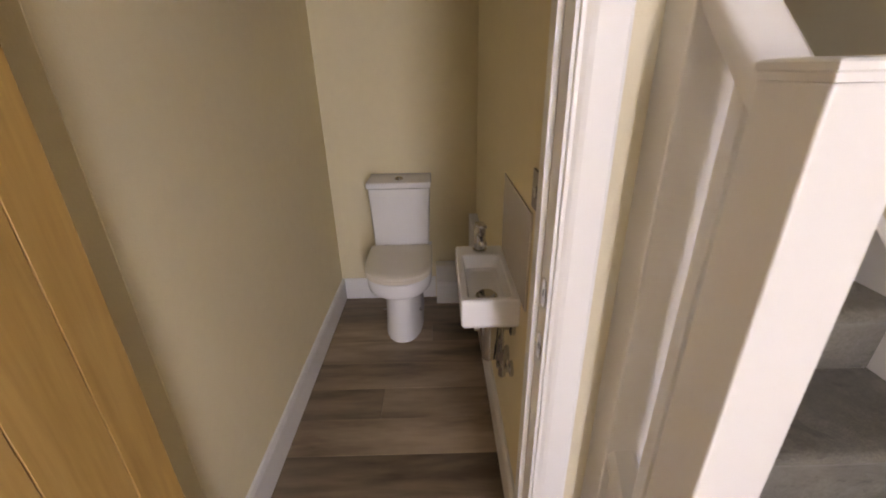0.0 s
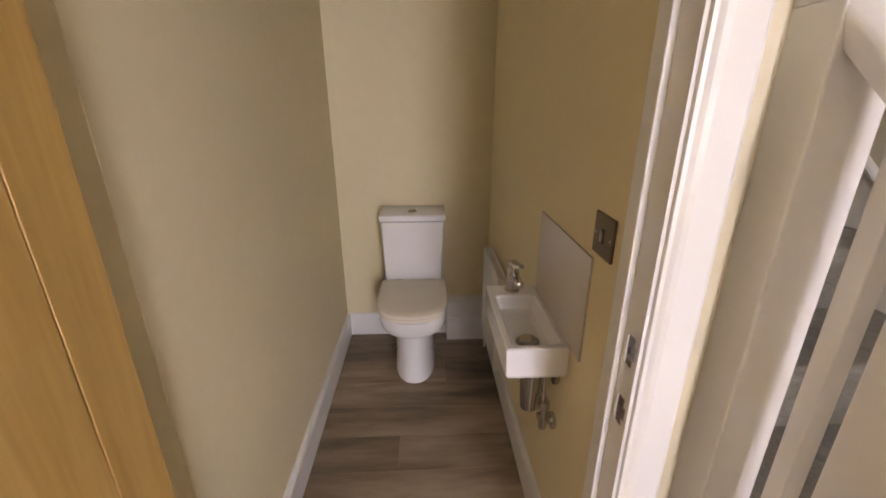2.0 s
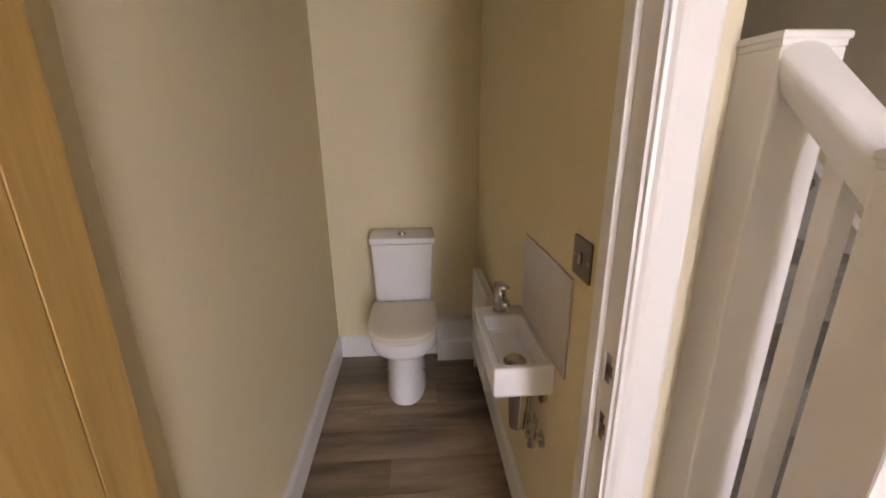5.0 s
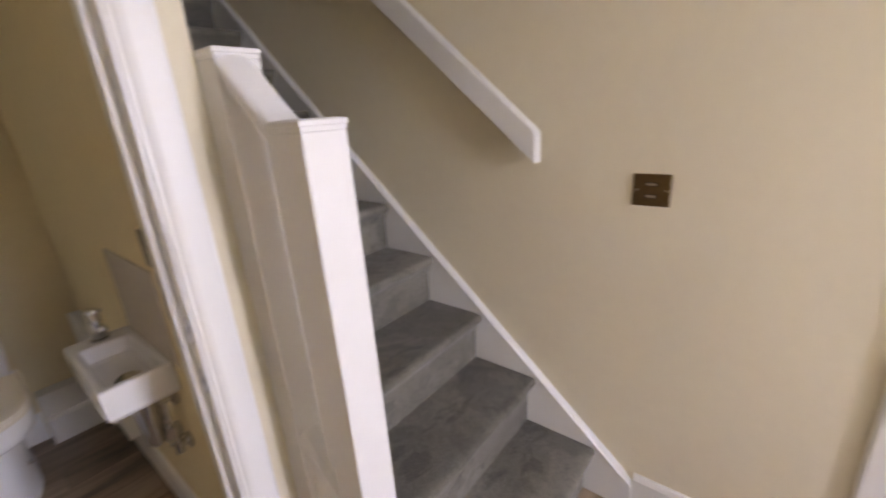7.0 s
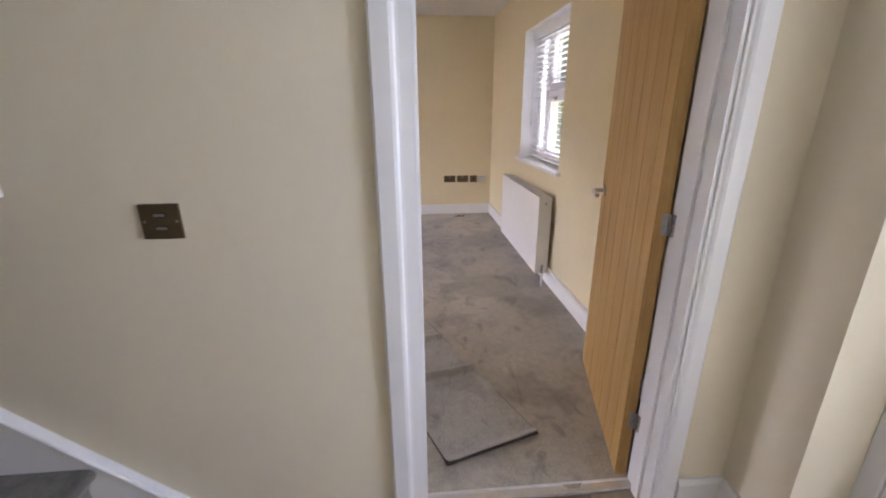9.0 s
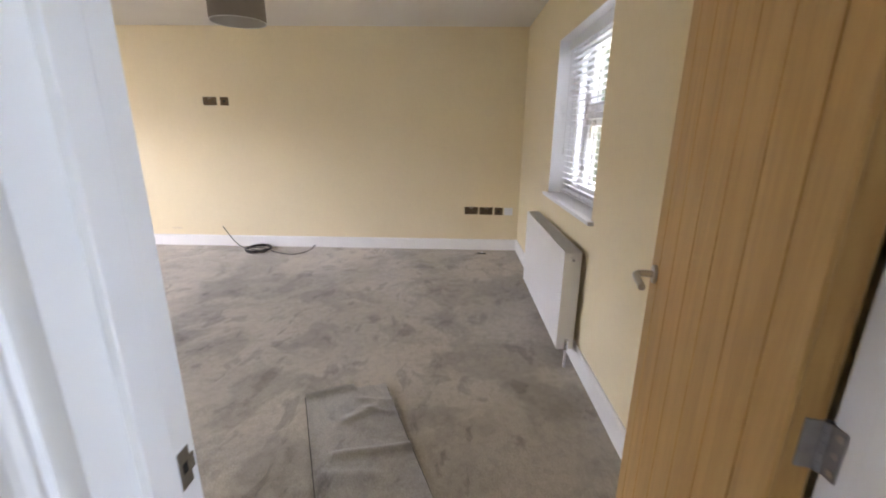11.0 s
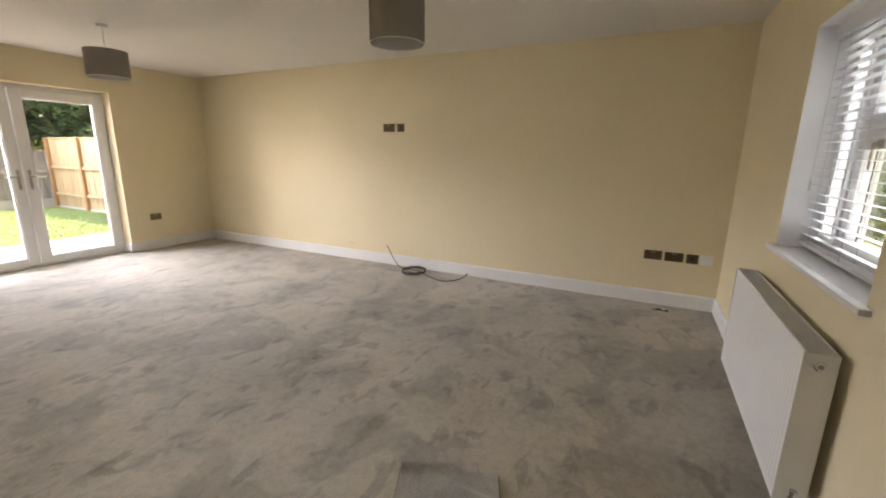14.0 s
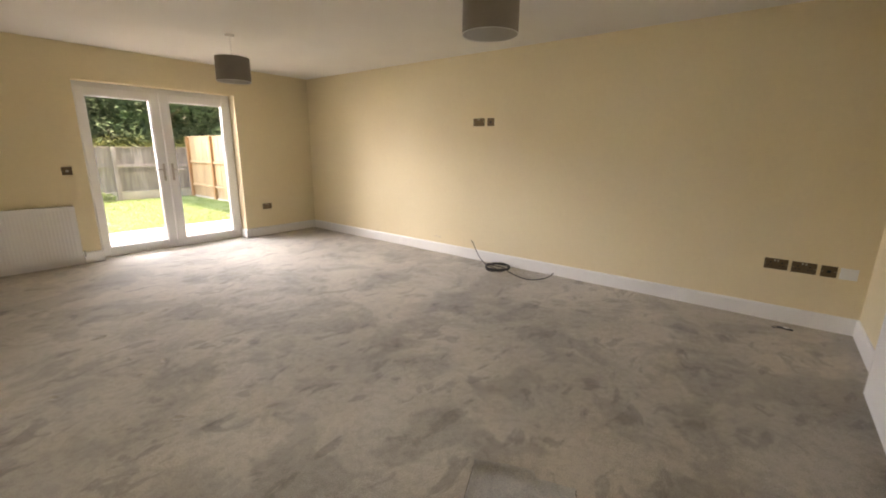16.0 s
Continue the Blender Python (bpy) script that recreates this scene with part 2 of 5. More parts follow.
def box(bm, x0, x1, y0, y1, z0, z1, bevel=0.0, seg=2):
    r = bmesh.ops.create_cube(bm, size=1)
    bmesh.ops.scale(bm, vec=(x1 - x0, y1 - y0, z1 - z0), verts=r["verts"])
    bmesh.ops.translate(bm, vec=((x0 + x1) / 2, (y0 + y1) / 2, (z0 + z1) / 2), verts=r["verts"])
    if bevel:
        es = list({e for v in r["verts"] for e in v.link_edges})
        bmesh.ops.bevel(bm, geom=es, offset=bevel, segments=seg, profile=0.5, affect="EDGES")
    return r["verts"]


def boxes(*dims, bevel=0.0, seg=2):
    bm = bmesh.new()
    for d in dims:
        box(bm, *d, bevel=bevel, seg=seg)
    return bm


def cyl(bm, p0, p1, r0, r1=None, n=24, caps=True):
    p0, p1 = Vector(p0), Vector(p1)
    r1 = r0 if r1 is None else r1
    d = p1 - p0
    m = Matrix.Translation((p0 + p1) / 2) @ d.to_track_quat("Z", "Y").to_matrix().to_4x4()
    r = bmesh.ops.create_cone(bm, cap_ends=caps, segments=n, radius1=r0, radius2=r1, depth=d.length, matrix=m)
    return r["verts"]


def sweep(bm, pts, r, n=10, closed=False):
    """A round tube along points."""
    pts = [Vector(p) for p in pts]
    rings = []
    up = Vector((0.123, 0.321, 0.9)).normalized()
    for i, p in enumerate(pts):
        a = pts[i - 1] if (i or closed) else p
        b = pts[(i + 1) % len(pts)] if (i < len(pts) - 1 or closed) else p
        d = (b - a).normalized()
        s = d.cross(up).normalized()
        u = s.cross(d).normalized()
        rr = r[i] if isinstance(r, (list, tuple)) else r
        rings.append([bm.verts.new(p + (s * math.cos(2 * math.pi * k / n) + u * math.sin(2 * math.pi * k / n)) * rr) for k in range(n)])
    for i in range(len(rings) - (0 if closed else 1)):
        a, b = rings[i], rings[(i + 1) % len(rings)]
        for k in range(n):
            bm.faces.new((a[k], a[(k + 1) % n], b[(k + 1) % n], b[k]))
    if not closed:
        bm.faces.new(rings[0][::-1])
        bm.faces.new(rings[-1])
    return bm


def smooth_path(pts, sub=8):
    out = []
    P = [Vector(p) for p in pts]
    P = [P[0] * 2 - P[1]] + P + [P[-1] * 2 - P[-2]]
    for i in range(1, len(P) - 2):
        for k in range(sub):
            t = k / sub
            a, b, c, d = P[i - 1], P[i], P[i + 1], P[i + 2]
            out.append(0.5 * ((2 * b) + (c - a) * t + (2 * a - 5 * b + 4 * c - d) * t * t + (3 * b - a - 3 * c + d) * t ** 3))
    out.append(P[-2])
    return out


def loft(bm, rings, cap0=True, cap1=True):
    R = [[bm.verts.new(p) for p in ring] for ring in rings]
    n = len(R[0])
    for a, b in zip(R, R[1:]):
        for k in range(n):
            bm.faces.new((a[k], a[(k + 1) % n], b[(k + 1) % n], b[k]))
    if cap0:
        bm.faces.new(R[0][::-1])
    if cap1:
        bm.faces.new(R[-1])
    return R


def extrude_profile(bm, prof, p0, p1, side):
    """Extrudes a profile (out, up) from p0 to p1; side: the unit vector in which 'out' points."""
    side = Vector(side)
    loft(bm, [[Vector(p) + side * o + Vector((0, 0, u)) for o, u in prof] for p in (p0, p1)])
    bmesh.ops.recalc_face_normals(bm, faces=bm.faces)


def smooth(ob, angle=35):
    me = ob.data
    me.polygons.foreach_set("use_smooth", [True] * len(me.polygons))
    me.set_sharp_from_angle(angle=radians(angle))
    return ob


# ---- sizes ----
H = 2.40
XE, YN = 4.434, 6.77        # east and north walls of the living room
TW = 0.13                   # wall between hall and living room
D0, D1, DH = 0.305, 1.075, 2.0   # clear opening of the living-room door
WX0, WX1, WY0, WY1 = -1.747, -0.925, 2.25, 3.905   # cloakroom
RISE, GO, Y0S = 0.195, 0.2225, 1.800               # stairs
SKZ = 0.135
ZF = -0.02

# ---- walls, ceilings, floors ----
# hall side wall / wall of the stairs, with the living-room doorway
structure("wall_hall_east", boxes((0, TW, -0.28, D0 - 0.03, ZF, H), (0, TW, D1 + 0.03, YN, ZF, H), (0, TW, D0 - 0.03, D1 + 0.03, DH + 0.03, H), (0, TW, 1.2, 5.2, H, 5.0)), WALL_HALL)
structure("wall_living_west", boxes((TW, TW + 0.003, 0.003, D0 - 0.05, 0.0, H), (TW, TW + 0.003, D1 + 0.05, YN, 0.0, H), (TW, TW + 0.003, D0 - 0.05, D1 + 0.05, DH + 0.04, H)), WALL)
SW0, SW1, SWB, SWT = 1.94, 3.025, 0.90, 2.0
structure("wall_living_south", boxes((TW, SW0, -0.30, 0, ZF, H), (SW1, XE, -0.30, 0, ZF, H), (SW0, SW1, -0.30, 0, ZF, SWB - 0.025), (SW0, SW1, -0.30, 0, SWT, H)), WALL)
FD0, FD1, FDH = 1.49, 3.24, 2.04
structure("wall_living_north", boxes((TW, FD0, YN, YN + 0.30, ZF, H)), WALL)
structure("wall_living_north_east", boxes((FD1, XE, YN, YN + 0.30, ZF, H)), WALL)
structure("wall_over_garden_doors", boxes((FD0, FD1, YN, YN + 0.30, FDH, H)), WALL)
structure("wall_living_east", boxes((XE, XE + 0.3, -0.3, YN + 0.3, ZF, H + 0.3)), WALL)
structure("ceiling_living", boxes((0.0, XE + 0.3, -0.3, YN + 0.3, H, H + 0.25)), CEIL)
structure("floor_slab", boxes((-2.3, XE + 0.3, -0.3, YN + 0.3, -0.12, -0.006)), CONCRETE)
# hall
FX0, FX1 = -1.24, -0.22     # front door opening
structure("wall_hall_south", boxes((FX1, 0, -0.28, 0.055, ZF, H), (-2.0, FX0, -0.28, 0.055, ZF, H), (FX0, FX1, -0.28, 0.055, 2.1, H)), WALL_HALL)
structure("wall_hall_west", boxes((-2.12, -2.0, -0.28, WY0, ZF, H)), WALL_HALL)
structure("wall_cloakroom_front", boxes((-2.0, -1.784, WY0, WY0 + 0.10, ZF, DH + 0.03), (WX1 + 0.005, -0.855, WY0, WY0 + 0.10, ZF, H), (-0.855, -0.8205, 2.285, WY0 + 0.10, ZF, H), (-2.0, WX1 + 0.005, WY0, WY0 + 0.10, DH + 0.03, H)), WALL_HALL)
structure("wall_cloakroom_east", boxes((WX1, -0.845, WY0 + 0.10, 5.2, ZF, H), (WX1, -0.845, 1.8, 5.2, H, 5.0)), WALL)
structure("wall_cloakroom_west", boxes((WX0 - 0.1, WX0, WY0 + 0.10, WY1 + 0.1, ZF, H)), WALL)
structure("wall_cloakroom_back", boxes((WX0, WX1, WY1, WY1 + 0.1, ZF, H)), WALL)
structure("ceiling_hall", boxes((-2.12, -0.845, -0.28, WY1 + 0.1, H, H + 0.2), (-0.845, 0, -0.28, 1.9, H, H + 0.2)), CEIL)
structure("wall_stairwell_end", boxes((-0.845, 0, 5.2, 5.3, ZF, 5.0)), WALL_HALL)
structure("wall_stairwell_front", boxes((-0.845, 0, 1.8, 1.9, H + 0.2, 5.0)), WALL_HALL)
structure("ceiling_stairwell", boxes((-0.945, TW, 1.8, 5.3, 5.0, 5.1)), CEIL)

# ---- woodwork ----
SK = [(0, 0), (0.018, 0), (0.018, SKZ - 0.016), (0.013, SKZ - 0.006), (0.008, SKZ), (0, SKZ)]


def skirting(name, *runs):
    bm = bmesh.new()
    for p0, p1, side in runs:
        b2 = bmesh.new()
        extrude_profile(b2, SK, (*p0, 0.004), (*p1, 0.004), (*side, 0))
        me = bpy.data.meshes.new("t")
        b2.to_mesh(me)
        b2.free()
        bm.from_mesh(me)
        bpy.data.meshes.remove(me)
    return structure(name, bm, GLOSS)


skirting("baseboard_living_east", ((XE, 0), (XE, YN), (-1, 0)))
skirting("baseboard_living_south", ((TW, 0), (XE - 0.018, 0), (0, 1)))
skirting("baseboard_living_north", ((TW, YN), (FD0, YN), (0, -1)), ((FD1, YN), (XE - 0.018, YN), (0, -1)))
skirting("baseboard_living_west", ((TW, 1.19), (TW, YN - 0.018), (1, 0)), ((TW, 0.018), (TW, 0.20), (1, 0)))
skirting("baseboard_door_reveal", ((FD1, YN - 0.018), (FD1, YN + 0.17), (-1, 0)), ((FD0, YN - 0.018), (FD0, YN + 0.17), (1, 0)))
skirting("baseboard_hall", ((0, 1.178), (0, 1.655), (-1, 0)), ((0, 0.055), (0, 0.217), (-1, 0)),
         ((FX1 - 0.018, 0.055), (-0.018, 0.055), (0, 1)), ((FX1, -0.13), (FX1, 0.0549), (-1, 0)), ((-2.0, 0.055), (FX0, 0.055), (0, 1)), ((-2.0, 0.073), (-2.0, WY0), (1, 0)))
skirting("baseboard_cloakroom", ((WX0, WY0 + 0.13), (WX0, WY1), (1, 0)), ((WX0 + 0.018, WY1), (-1.17, WY1), (0, -1)), ((WX1, WY0 + 0.11), (WX1, WY1), (-1, 0)))


def casing(bm, axis, c, side, a0, a1, zt, w=0.066, t=0.018):
    """Moulded architrave round an opening from a0 to a1 and up to zt, on the plane axis = c, standing out to side."""
    prof = [(0, 0), (t * 0.55, 0), (t * 0.6, 0.006), (t * 0.85, 0.012), (t, 0.02), (t, w - 0.006), (t - 0.003, w), (0, w)]

    def pt(a, o, z):
        return (c + side * o, a, z) if axis == "x" else (a, c + side * o, z)
    for s, a in ((-1, a0), (1, a1)):
        loft(bm, [[pt(a + s * u, o, z if z < 1 else zt + u) for o, u in prof] for z in (0.0, 9.0)])
    loft(bm, [[pt(a + s * u, o, zt + u) for o, u in prof] for s, a in ((-1, a0), (1, a1))])
    bmesh.ops.recalc_face_normals(bm, faces=bm.faces)


bm = bmesh.new()
casing(bm, "x", 0, -1, D0 - 0.012, D1 + 0.03, DH + 0.01)
casing(bm, "x", TW, 1, D0 - 0.012, D1 + 0.03, DH + 0.01)
for y0, y1 in ((D0 - 0.03, D0), (D1, D1 + 0.03)):
    box(bm, -0.002, TW + 0.002, y0, y1, 0, DH + 0.03)
box(bm, -0.002, TW + 0.002, D0, D1, DH, DH + 0.03)
for y0, y1 in ((D0, D0 + 0.012), (D1 - 0.012, D1)):
    box(bm, 0.045, 0.085, y0, y1, 0, DH, bevel=0.002)
box(bm, 0.045, 0.085, D0 + 0.012, D1 - 0.012, DH - 0.012, DH, bevel=0.002)
structure("trim_living_doorway", bm, GLOSS)

CX0, CX1 = -1.749, -0.955
bm = bmesh.new()
casing(bm, "y", WY0, -1, CX0, CX1 + 0.006, DH + 0.01)
for x0, x1 in ((CX1, CX1 + 0.03),):
    box(bm, x0, x1, WY0 - 0.002, WY0 + 0.102, 0, DH + 0.03)
box(bm, CX0, CX1, WY0 - 0.002, WY0 + 0.102, DH, DH + 0.03)
for x0, x1 in ((CX1 - 0.012, CX1),):
    box(bm, x0, x1, WY0 + 0.045, WY0 + 0.08, 0, DH, bevel=0.002)
structure("trim_cloakroom_doorway", bm, GLOSS)
structure("trim_cloakroom_hinge_jamb", boxes((CX0 - 0.035, CX0, WY0 - 0.002, WY0 + 0.102, 0, DH - 0.001)), WALL)

# carpet of the living room
bm = bmesh.new()
bmesh.ops.create_grid(bm, x_segments=110, y_segments=170, size=0.5)
bmesh.ops.scale(bm, vec=(XE - 0.10, YN, 1), verts=bm.verts)
bmesh.ops.translate(bm, vec=((XE + 0.10) / 2, YN / 2, 0.011), verts=bm.verts)
DENTS = [(0.883, 4.255), (0.87, 3.447), (1.043, 3.553), (0.518, 3.545), (0.873, 2.843), (1.217, 2.569), (1.21, 4.559)]
for dx, dy in DENTS:
    for _ in range(3):
        near = [f for f in bm.faces if abs(f.calc_center_median().x - dx) < 0.06 and abs(f.calc_center_median().y - dy) < 0.06]
        bmesh.ops.subdivide_edges(bm, edges=list({e for f in near for e in f.edges}), cuts=1, use_grid_fill=True)
for v in bm.verts:
    x, y = v.co.x, v.co.y
    for k, (dx, dy) in enumerate(DENTS):
        a = 0.3 + k * 0.5
        u, w = (x - dx) * math.cos(a) + (y - dy) * math.sin(a), (y - dy) * math.cos(a) - (x - dx) * math.sin(a)
        q = (u / 0.023) ** 2 + (w / 0.012) ** 2
        if q < 9:
            v.co.z += -0.005 * math.exp(-q) + 0.0035 * math.exp(-((math.sqrt(q) - 1.7) / 0.5) ** 2)
    v.co.z += 0.0022 * noise.noise(Vector((x * 2.2, y * 2.2, 0))) + 0.0012 * noise.noise(Vector((x * 6, y * 6, 3)))
    v.co.z += 0.006 * max(0, noise.noise(Vector((x * 4.5 + y, y * 5 - x, 7))) - 0.25)
floor_l = structure("floor_carpet", bm, CARPET)
smooth(floor_l, 80)
bm = boxes((FD0, FD1, YN, YN + 0.16, -0.005, 0.010))
structure("floor_carpet_at_garden_doors", bm, CARPET)


# ---- doors ----
def lever(parent, x, y, z, sy, sx):
    """Lever handle on a round rose; sy: the side of the leaf on which it stands, sx: where the lever points."""
    bm = bmesh.new()
    cyl(bm, (x, y, z), (x, y + sy * 0.008, z), 0.026, n=32)
    hd = part("door_handle", bm, NICKEL, parent, "satin nickel lever handle on a round rose")
    bm = bmesh.new()
    sweep(bm, smooth_path([(x, y + sy * 0.008, z), (x, y + sy * 0.035, z), (x + sx * 0.008, y + sy * 0.05, z), (x + sx * 0.03, y + sy * 0.055, z), (x + sx * 0.115, y + sy * 0.055, z - 0.002)], 5), 0.0095, 12)
    smooth(part("lever", bm, NICKEL, hd), 50)
    smooth(hd, 30)
    return hd


def oak_door(name, m, label, g=0.005):
    """Cottage door 0.762 wide: hinge edge at x = 0, the leaf from y = 0 to y = 0.04."""
    t = thing(name, m, label, "door")
    w, h, th = 0.762, 1.975, 0.040
    bm = bmesh.new()
    marks = [0.085 + (w - 0.17) * k / 5 for k in range(6)]
    edges = [0] + marks + [w]
    box(bm, 0, w, 0.0081, th - 0.0081, 0.012, h)
    for a, b in zip(edges, edges[1:]):
        for y0, y1 in ((0, 0.0080), (th - 0.0080, th)):
            x0 = a + (g / 2 if a else 0)
            x1 = b - (g / 2 if b < w else 0)
            box(bm, x0, x1, y0, y1, 0.012, h, bevel=0.0012, seg=1)
    part("leaf", bm, OAK, t, "oak veneered leaf with vertical grooves")
    bm = boxes((w, w + 0.0015, 0.001, th - 0.001, 0.012, h))
    part("lipping", bm, OAK_EDGE, t, "raw oak edge")
    lever(t, w - 0.055, th, 0.968, 1, -1)
    lever(t, w - 0.055, 0, 0.968, -1, -1)
    bm = boxes((w + 0.0015, w + 0.003, 0.008, th - 0.008, 0.90, 1.05), bevel=0.0004, seg=1)
    part("latch_plate", bm, NICKEL, t)
    return t


HZ = (0.27, 1.0, 1.73)


def hinge(name, m, label, z, turn=-14):
    t = thing(name, m @ pose(0, 0, z), label, "hinge", "door hinges")
    bm = bmesh.new()
    for k in range(5):
        cyl(bm, (0, 0, -0.034 + k * 0.0137), (0, 0, -0.0210 + k * 0.0137), 0.0058, n=16)
    part("knuckle", bm, STEEL, t)
    bm = boxes((-0.024, -0.002, -0.0012, 0.0012, -0.034, 0.034), bevel=0.0005, seg=1)
    part("leaf", bm, STEEL, t)
    bm = boxes((-0.0010, 0.0014, 0.004, 0.024, -0.034, 0.034), bevel=0.0005, seg=1)
    bmesh.ops.rotate(bm, cent=(0, 0, 0), matrix=Matrix.Rotation(radians(turn), 3, "Z"), verts=bm.verts)
    part("leaf", bm, STEEL, t)
    for zz in (-0.024, 0, 0.024):
        bm = bmesh.new()
        cyl(bm, (-0.018, 0.0012, zz), (-0.018, 0.0022, zz), 0.0045, n=12)
        part("screw", bm, NICKEL, t)
    return t


ang = -14.0
# leaf swings into the living room from its south jamb
door_m = pose(TW + 0.012, D0 + 0.004, 0.006, 0, 0, ang) @ pose(-0.004, 0, 0)
oak_door("oak_door", door_m, "oak veneered cottage door with vertical grooves, standing open into the living room", 0.004)
for z in HZ:
    hinge("door_hinge", pose(TW + 0.006, D0 + 0.002, 0, 0, 0, 0), "zinc butt hinge on the white door lining", z)
wc_m = pose(CX0 + 0.024, WY0 - 0.022, 0.006, 0, 0, -90.5)
oak_door("cloakroom_door", wc_m, "oak veneered cottage door with vertical grooves, standing open into the hall", 0.0018)
for z in HZ:
    hinge("door_hinge", pose(CX0 + 0.012, WY0 - 0.026, 0, 0, 0, -90), "zinc butt hinge on the white cloakroom lining", z)


def strike(name, m, label):
    t = thing(name, m, label, "strike plate")
    bm = boxes((-0.0015, 0, -0.010, 0.010, -0.026, -0.007), (-0.0015, 0, -0.010, 0.010, 0.007, 0.026), (-0.0015, 0, -0.010, -0.004, -0.007, 0.007), (-0.0015, 0, 0.004, 0.010, -0.007, 0.007), (-0.0015, 0.0, -0.017, -0.010, -0.011, 0.011))
    part("plate", bm, CHROME, t)
    bm = boxes((-0.0010, -0.0002, -0.0041, 0.0041, -0.0071, 0.0071))
    part("pocket", bm, BLACK, t)
    return t


strike("strike_plate", pose(CX1, WY0 + 0.022, 0.955), "chrome strike plate in the white cloakroom lining")
strike("strike_plate", pose(CX1, WY0 + 0.022, 0.84), "chrome strike plate in the white cloakroom lining, lower one")
strike("strike_plate", pose(0.11, D1, 0.965, 0, 0, 90), "chrome strike plate in the white living-room lining")
bm = boxes((0.085, 0.125, D0, D1, 0.0, 0.0135), (0.120, 0.128, D0, D1, 0.0135, 0.0155), bevel=0.002)
tagged(link_mesh("threshold_strip", bm, ALU), "bright metal carpet threshold strip in the doorway", "threshold strip")


# ---- stairs ----
def stairs():
    t = thing("staircase", pose(-0.4, Y0S, 0), "white-strung staircase with grey carpeted steps going up along the wall", "staircase")
    t.matrix_world = pose(0, 0, 0)
    x0, x1 = -0.775, -0.032
    for k in range(1, 14):
        y = Y0S + (k - 1) * GO
        z = k * RISE
        bm = bmesh.new()
        # one carpeted step: riser and tread with a rounded, padded nosing
        prof = [(y + 0.012, z - RISE), (y + 0.008, z - 0.07), (y - 0.004, z - 0.045), (y - 0.018, z - 0.034), (y - 0.025, z - 0.020), (y - 0.022, z - 0.007), (y - 0.010, z - 0.0005), (y + 0.02, z), (y + GO + 0.012, z), (y + GO + 0.012, z - RISE)]
        a, b = (x0, x1)
        n = 10
        rings = []
        for i in range(n + 1):
            x = a + (b - a) * i / n
            rings.append([Vector((x, yy + (0.0015 * noise.noise(Vector((x * 9, yy * 9, k)))), zz)) for yy, zz in prof])
        loft(bm, rings)
        bmesh.ops.recalc_face_normals(bm, faces=bm.faces)
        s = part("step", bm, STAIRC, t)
        smooth(s, 50)
    sl = RISE / GO
    # wall string
    bm = bmesh.new()
    yA, yB = 1.655, Y0S + 13 * GO
    top = lambda y: SKZ - 0.004 + (y - 1.685) * sl
    outl = [(yA, 0.0), (yA, 0.085), (yA + 0.006, 0.105), (1.685, SKZ - 0.004), (yB, top(yB)), (yB, top(yB) - 0.5), (2.05, 0.0)]
    loft(bm, [[Vector((x, y, z)) for y, z in outl] for x in (-0.030, -0.0005)])
    bmesh.ops.recalc_face_normals(bm, faces=bm.faces)
    part("wall_string", bm, GLOSS, t)
    bm = bmesh.new()
    loft(bm, [[Vector((x, 1.685 + 0.004, SKZ - 0.004 + z)) for x, z in ((-0.034, -0.008), (-0.034, 0.002), (-0.029, 0.006), (-0.0005, 0.006), (-0.0005, -0.008))],
              [Vector((x, yB, top(yB) + z)) for x, z in ((-0.034, -0.008), (-0.034, 0.002), (-0.029, 0.006), (-0.0005, 0.006), (-0.0005, -0.008))]])
    bmesh.ops.recalc_face_normals(bm, faces=bm.faces)
    part("string_capping", bm, GLOSS, t)
    # outer string between and behind the newels
    bm = bmesh.new()
    o = [(1.80, 0.0), (1.80, 0.20), (1.83, 0.265), (4.6, 0.265 + (4.6 - 1.83) * sl), (4.6, 0.265 + 2.77 * sl - 0.42), (2.2, 0.0)]
    loft(bm, [[Vector((x, y, z)) for y, z in o] for x in (-0.803, -0.776)])
    bmesh.ops.recalc_face_normals(bm, faces=bm.faces)
    part("outer_string", bm, GLOSS, t)
    return t


# Base kept darker than CARPET: the shade on the treads is in the colour.
STAIRC = carpet_material("shaded_grey_stair_carpet", (0.155, 0.144, 0.122), 1.5, 1.8)
stairs()


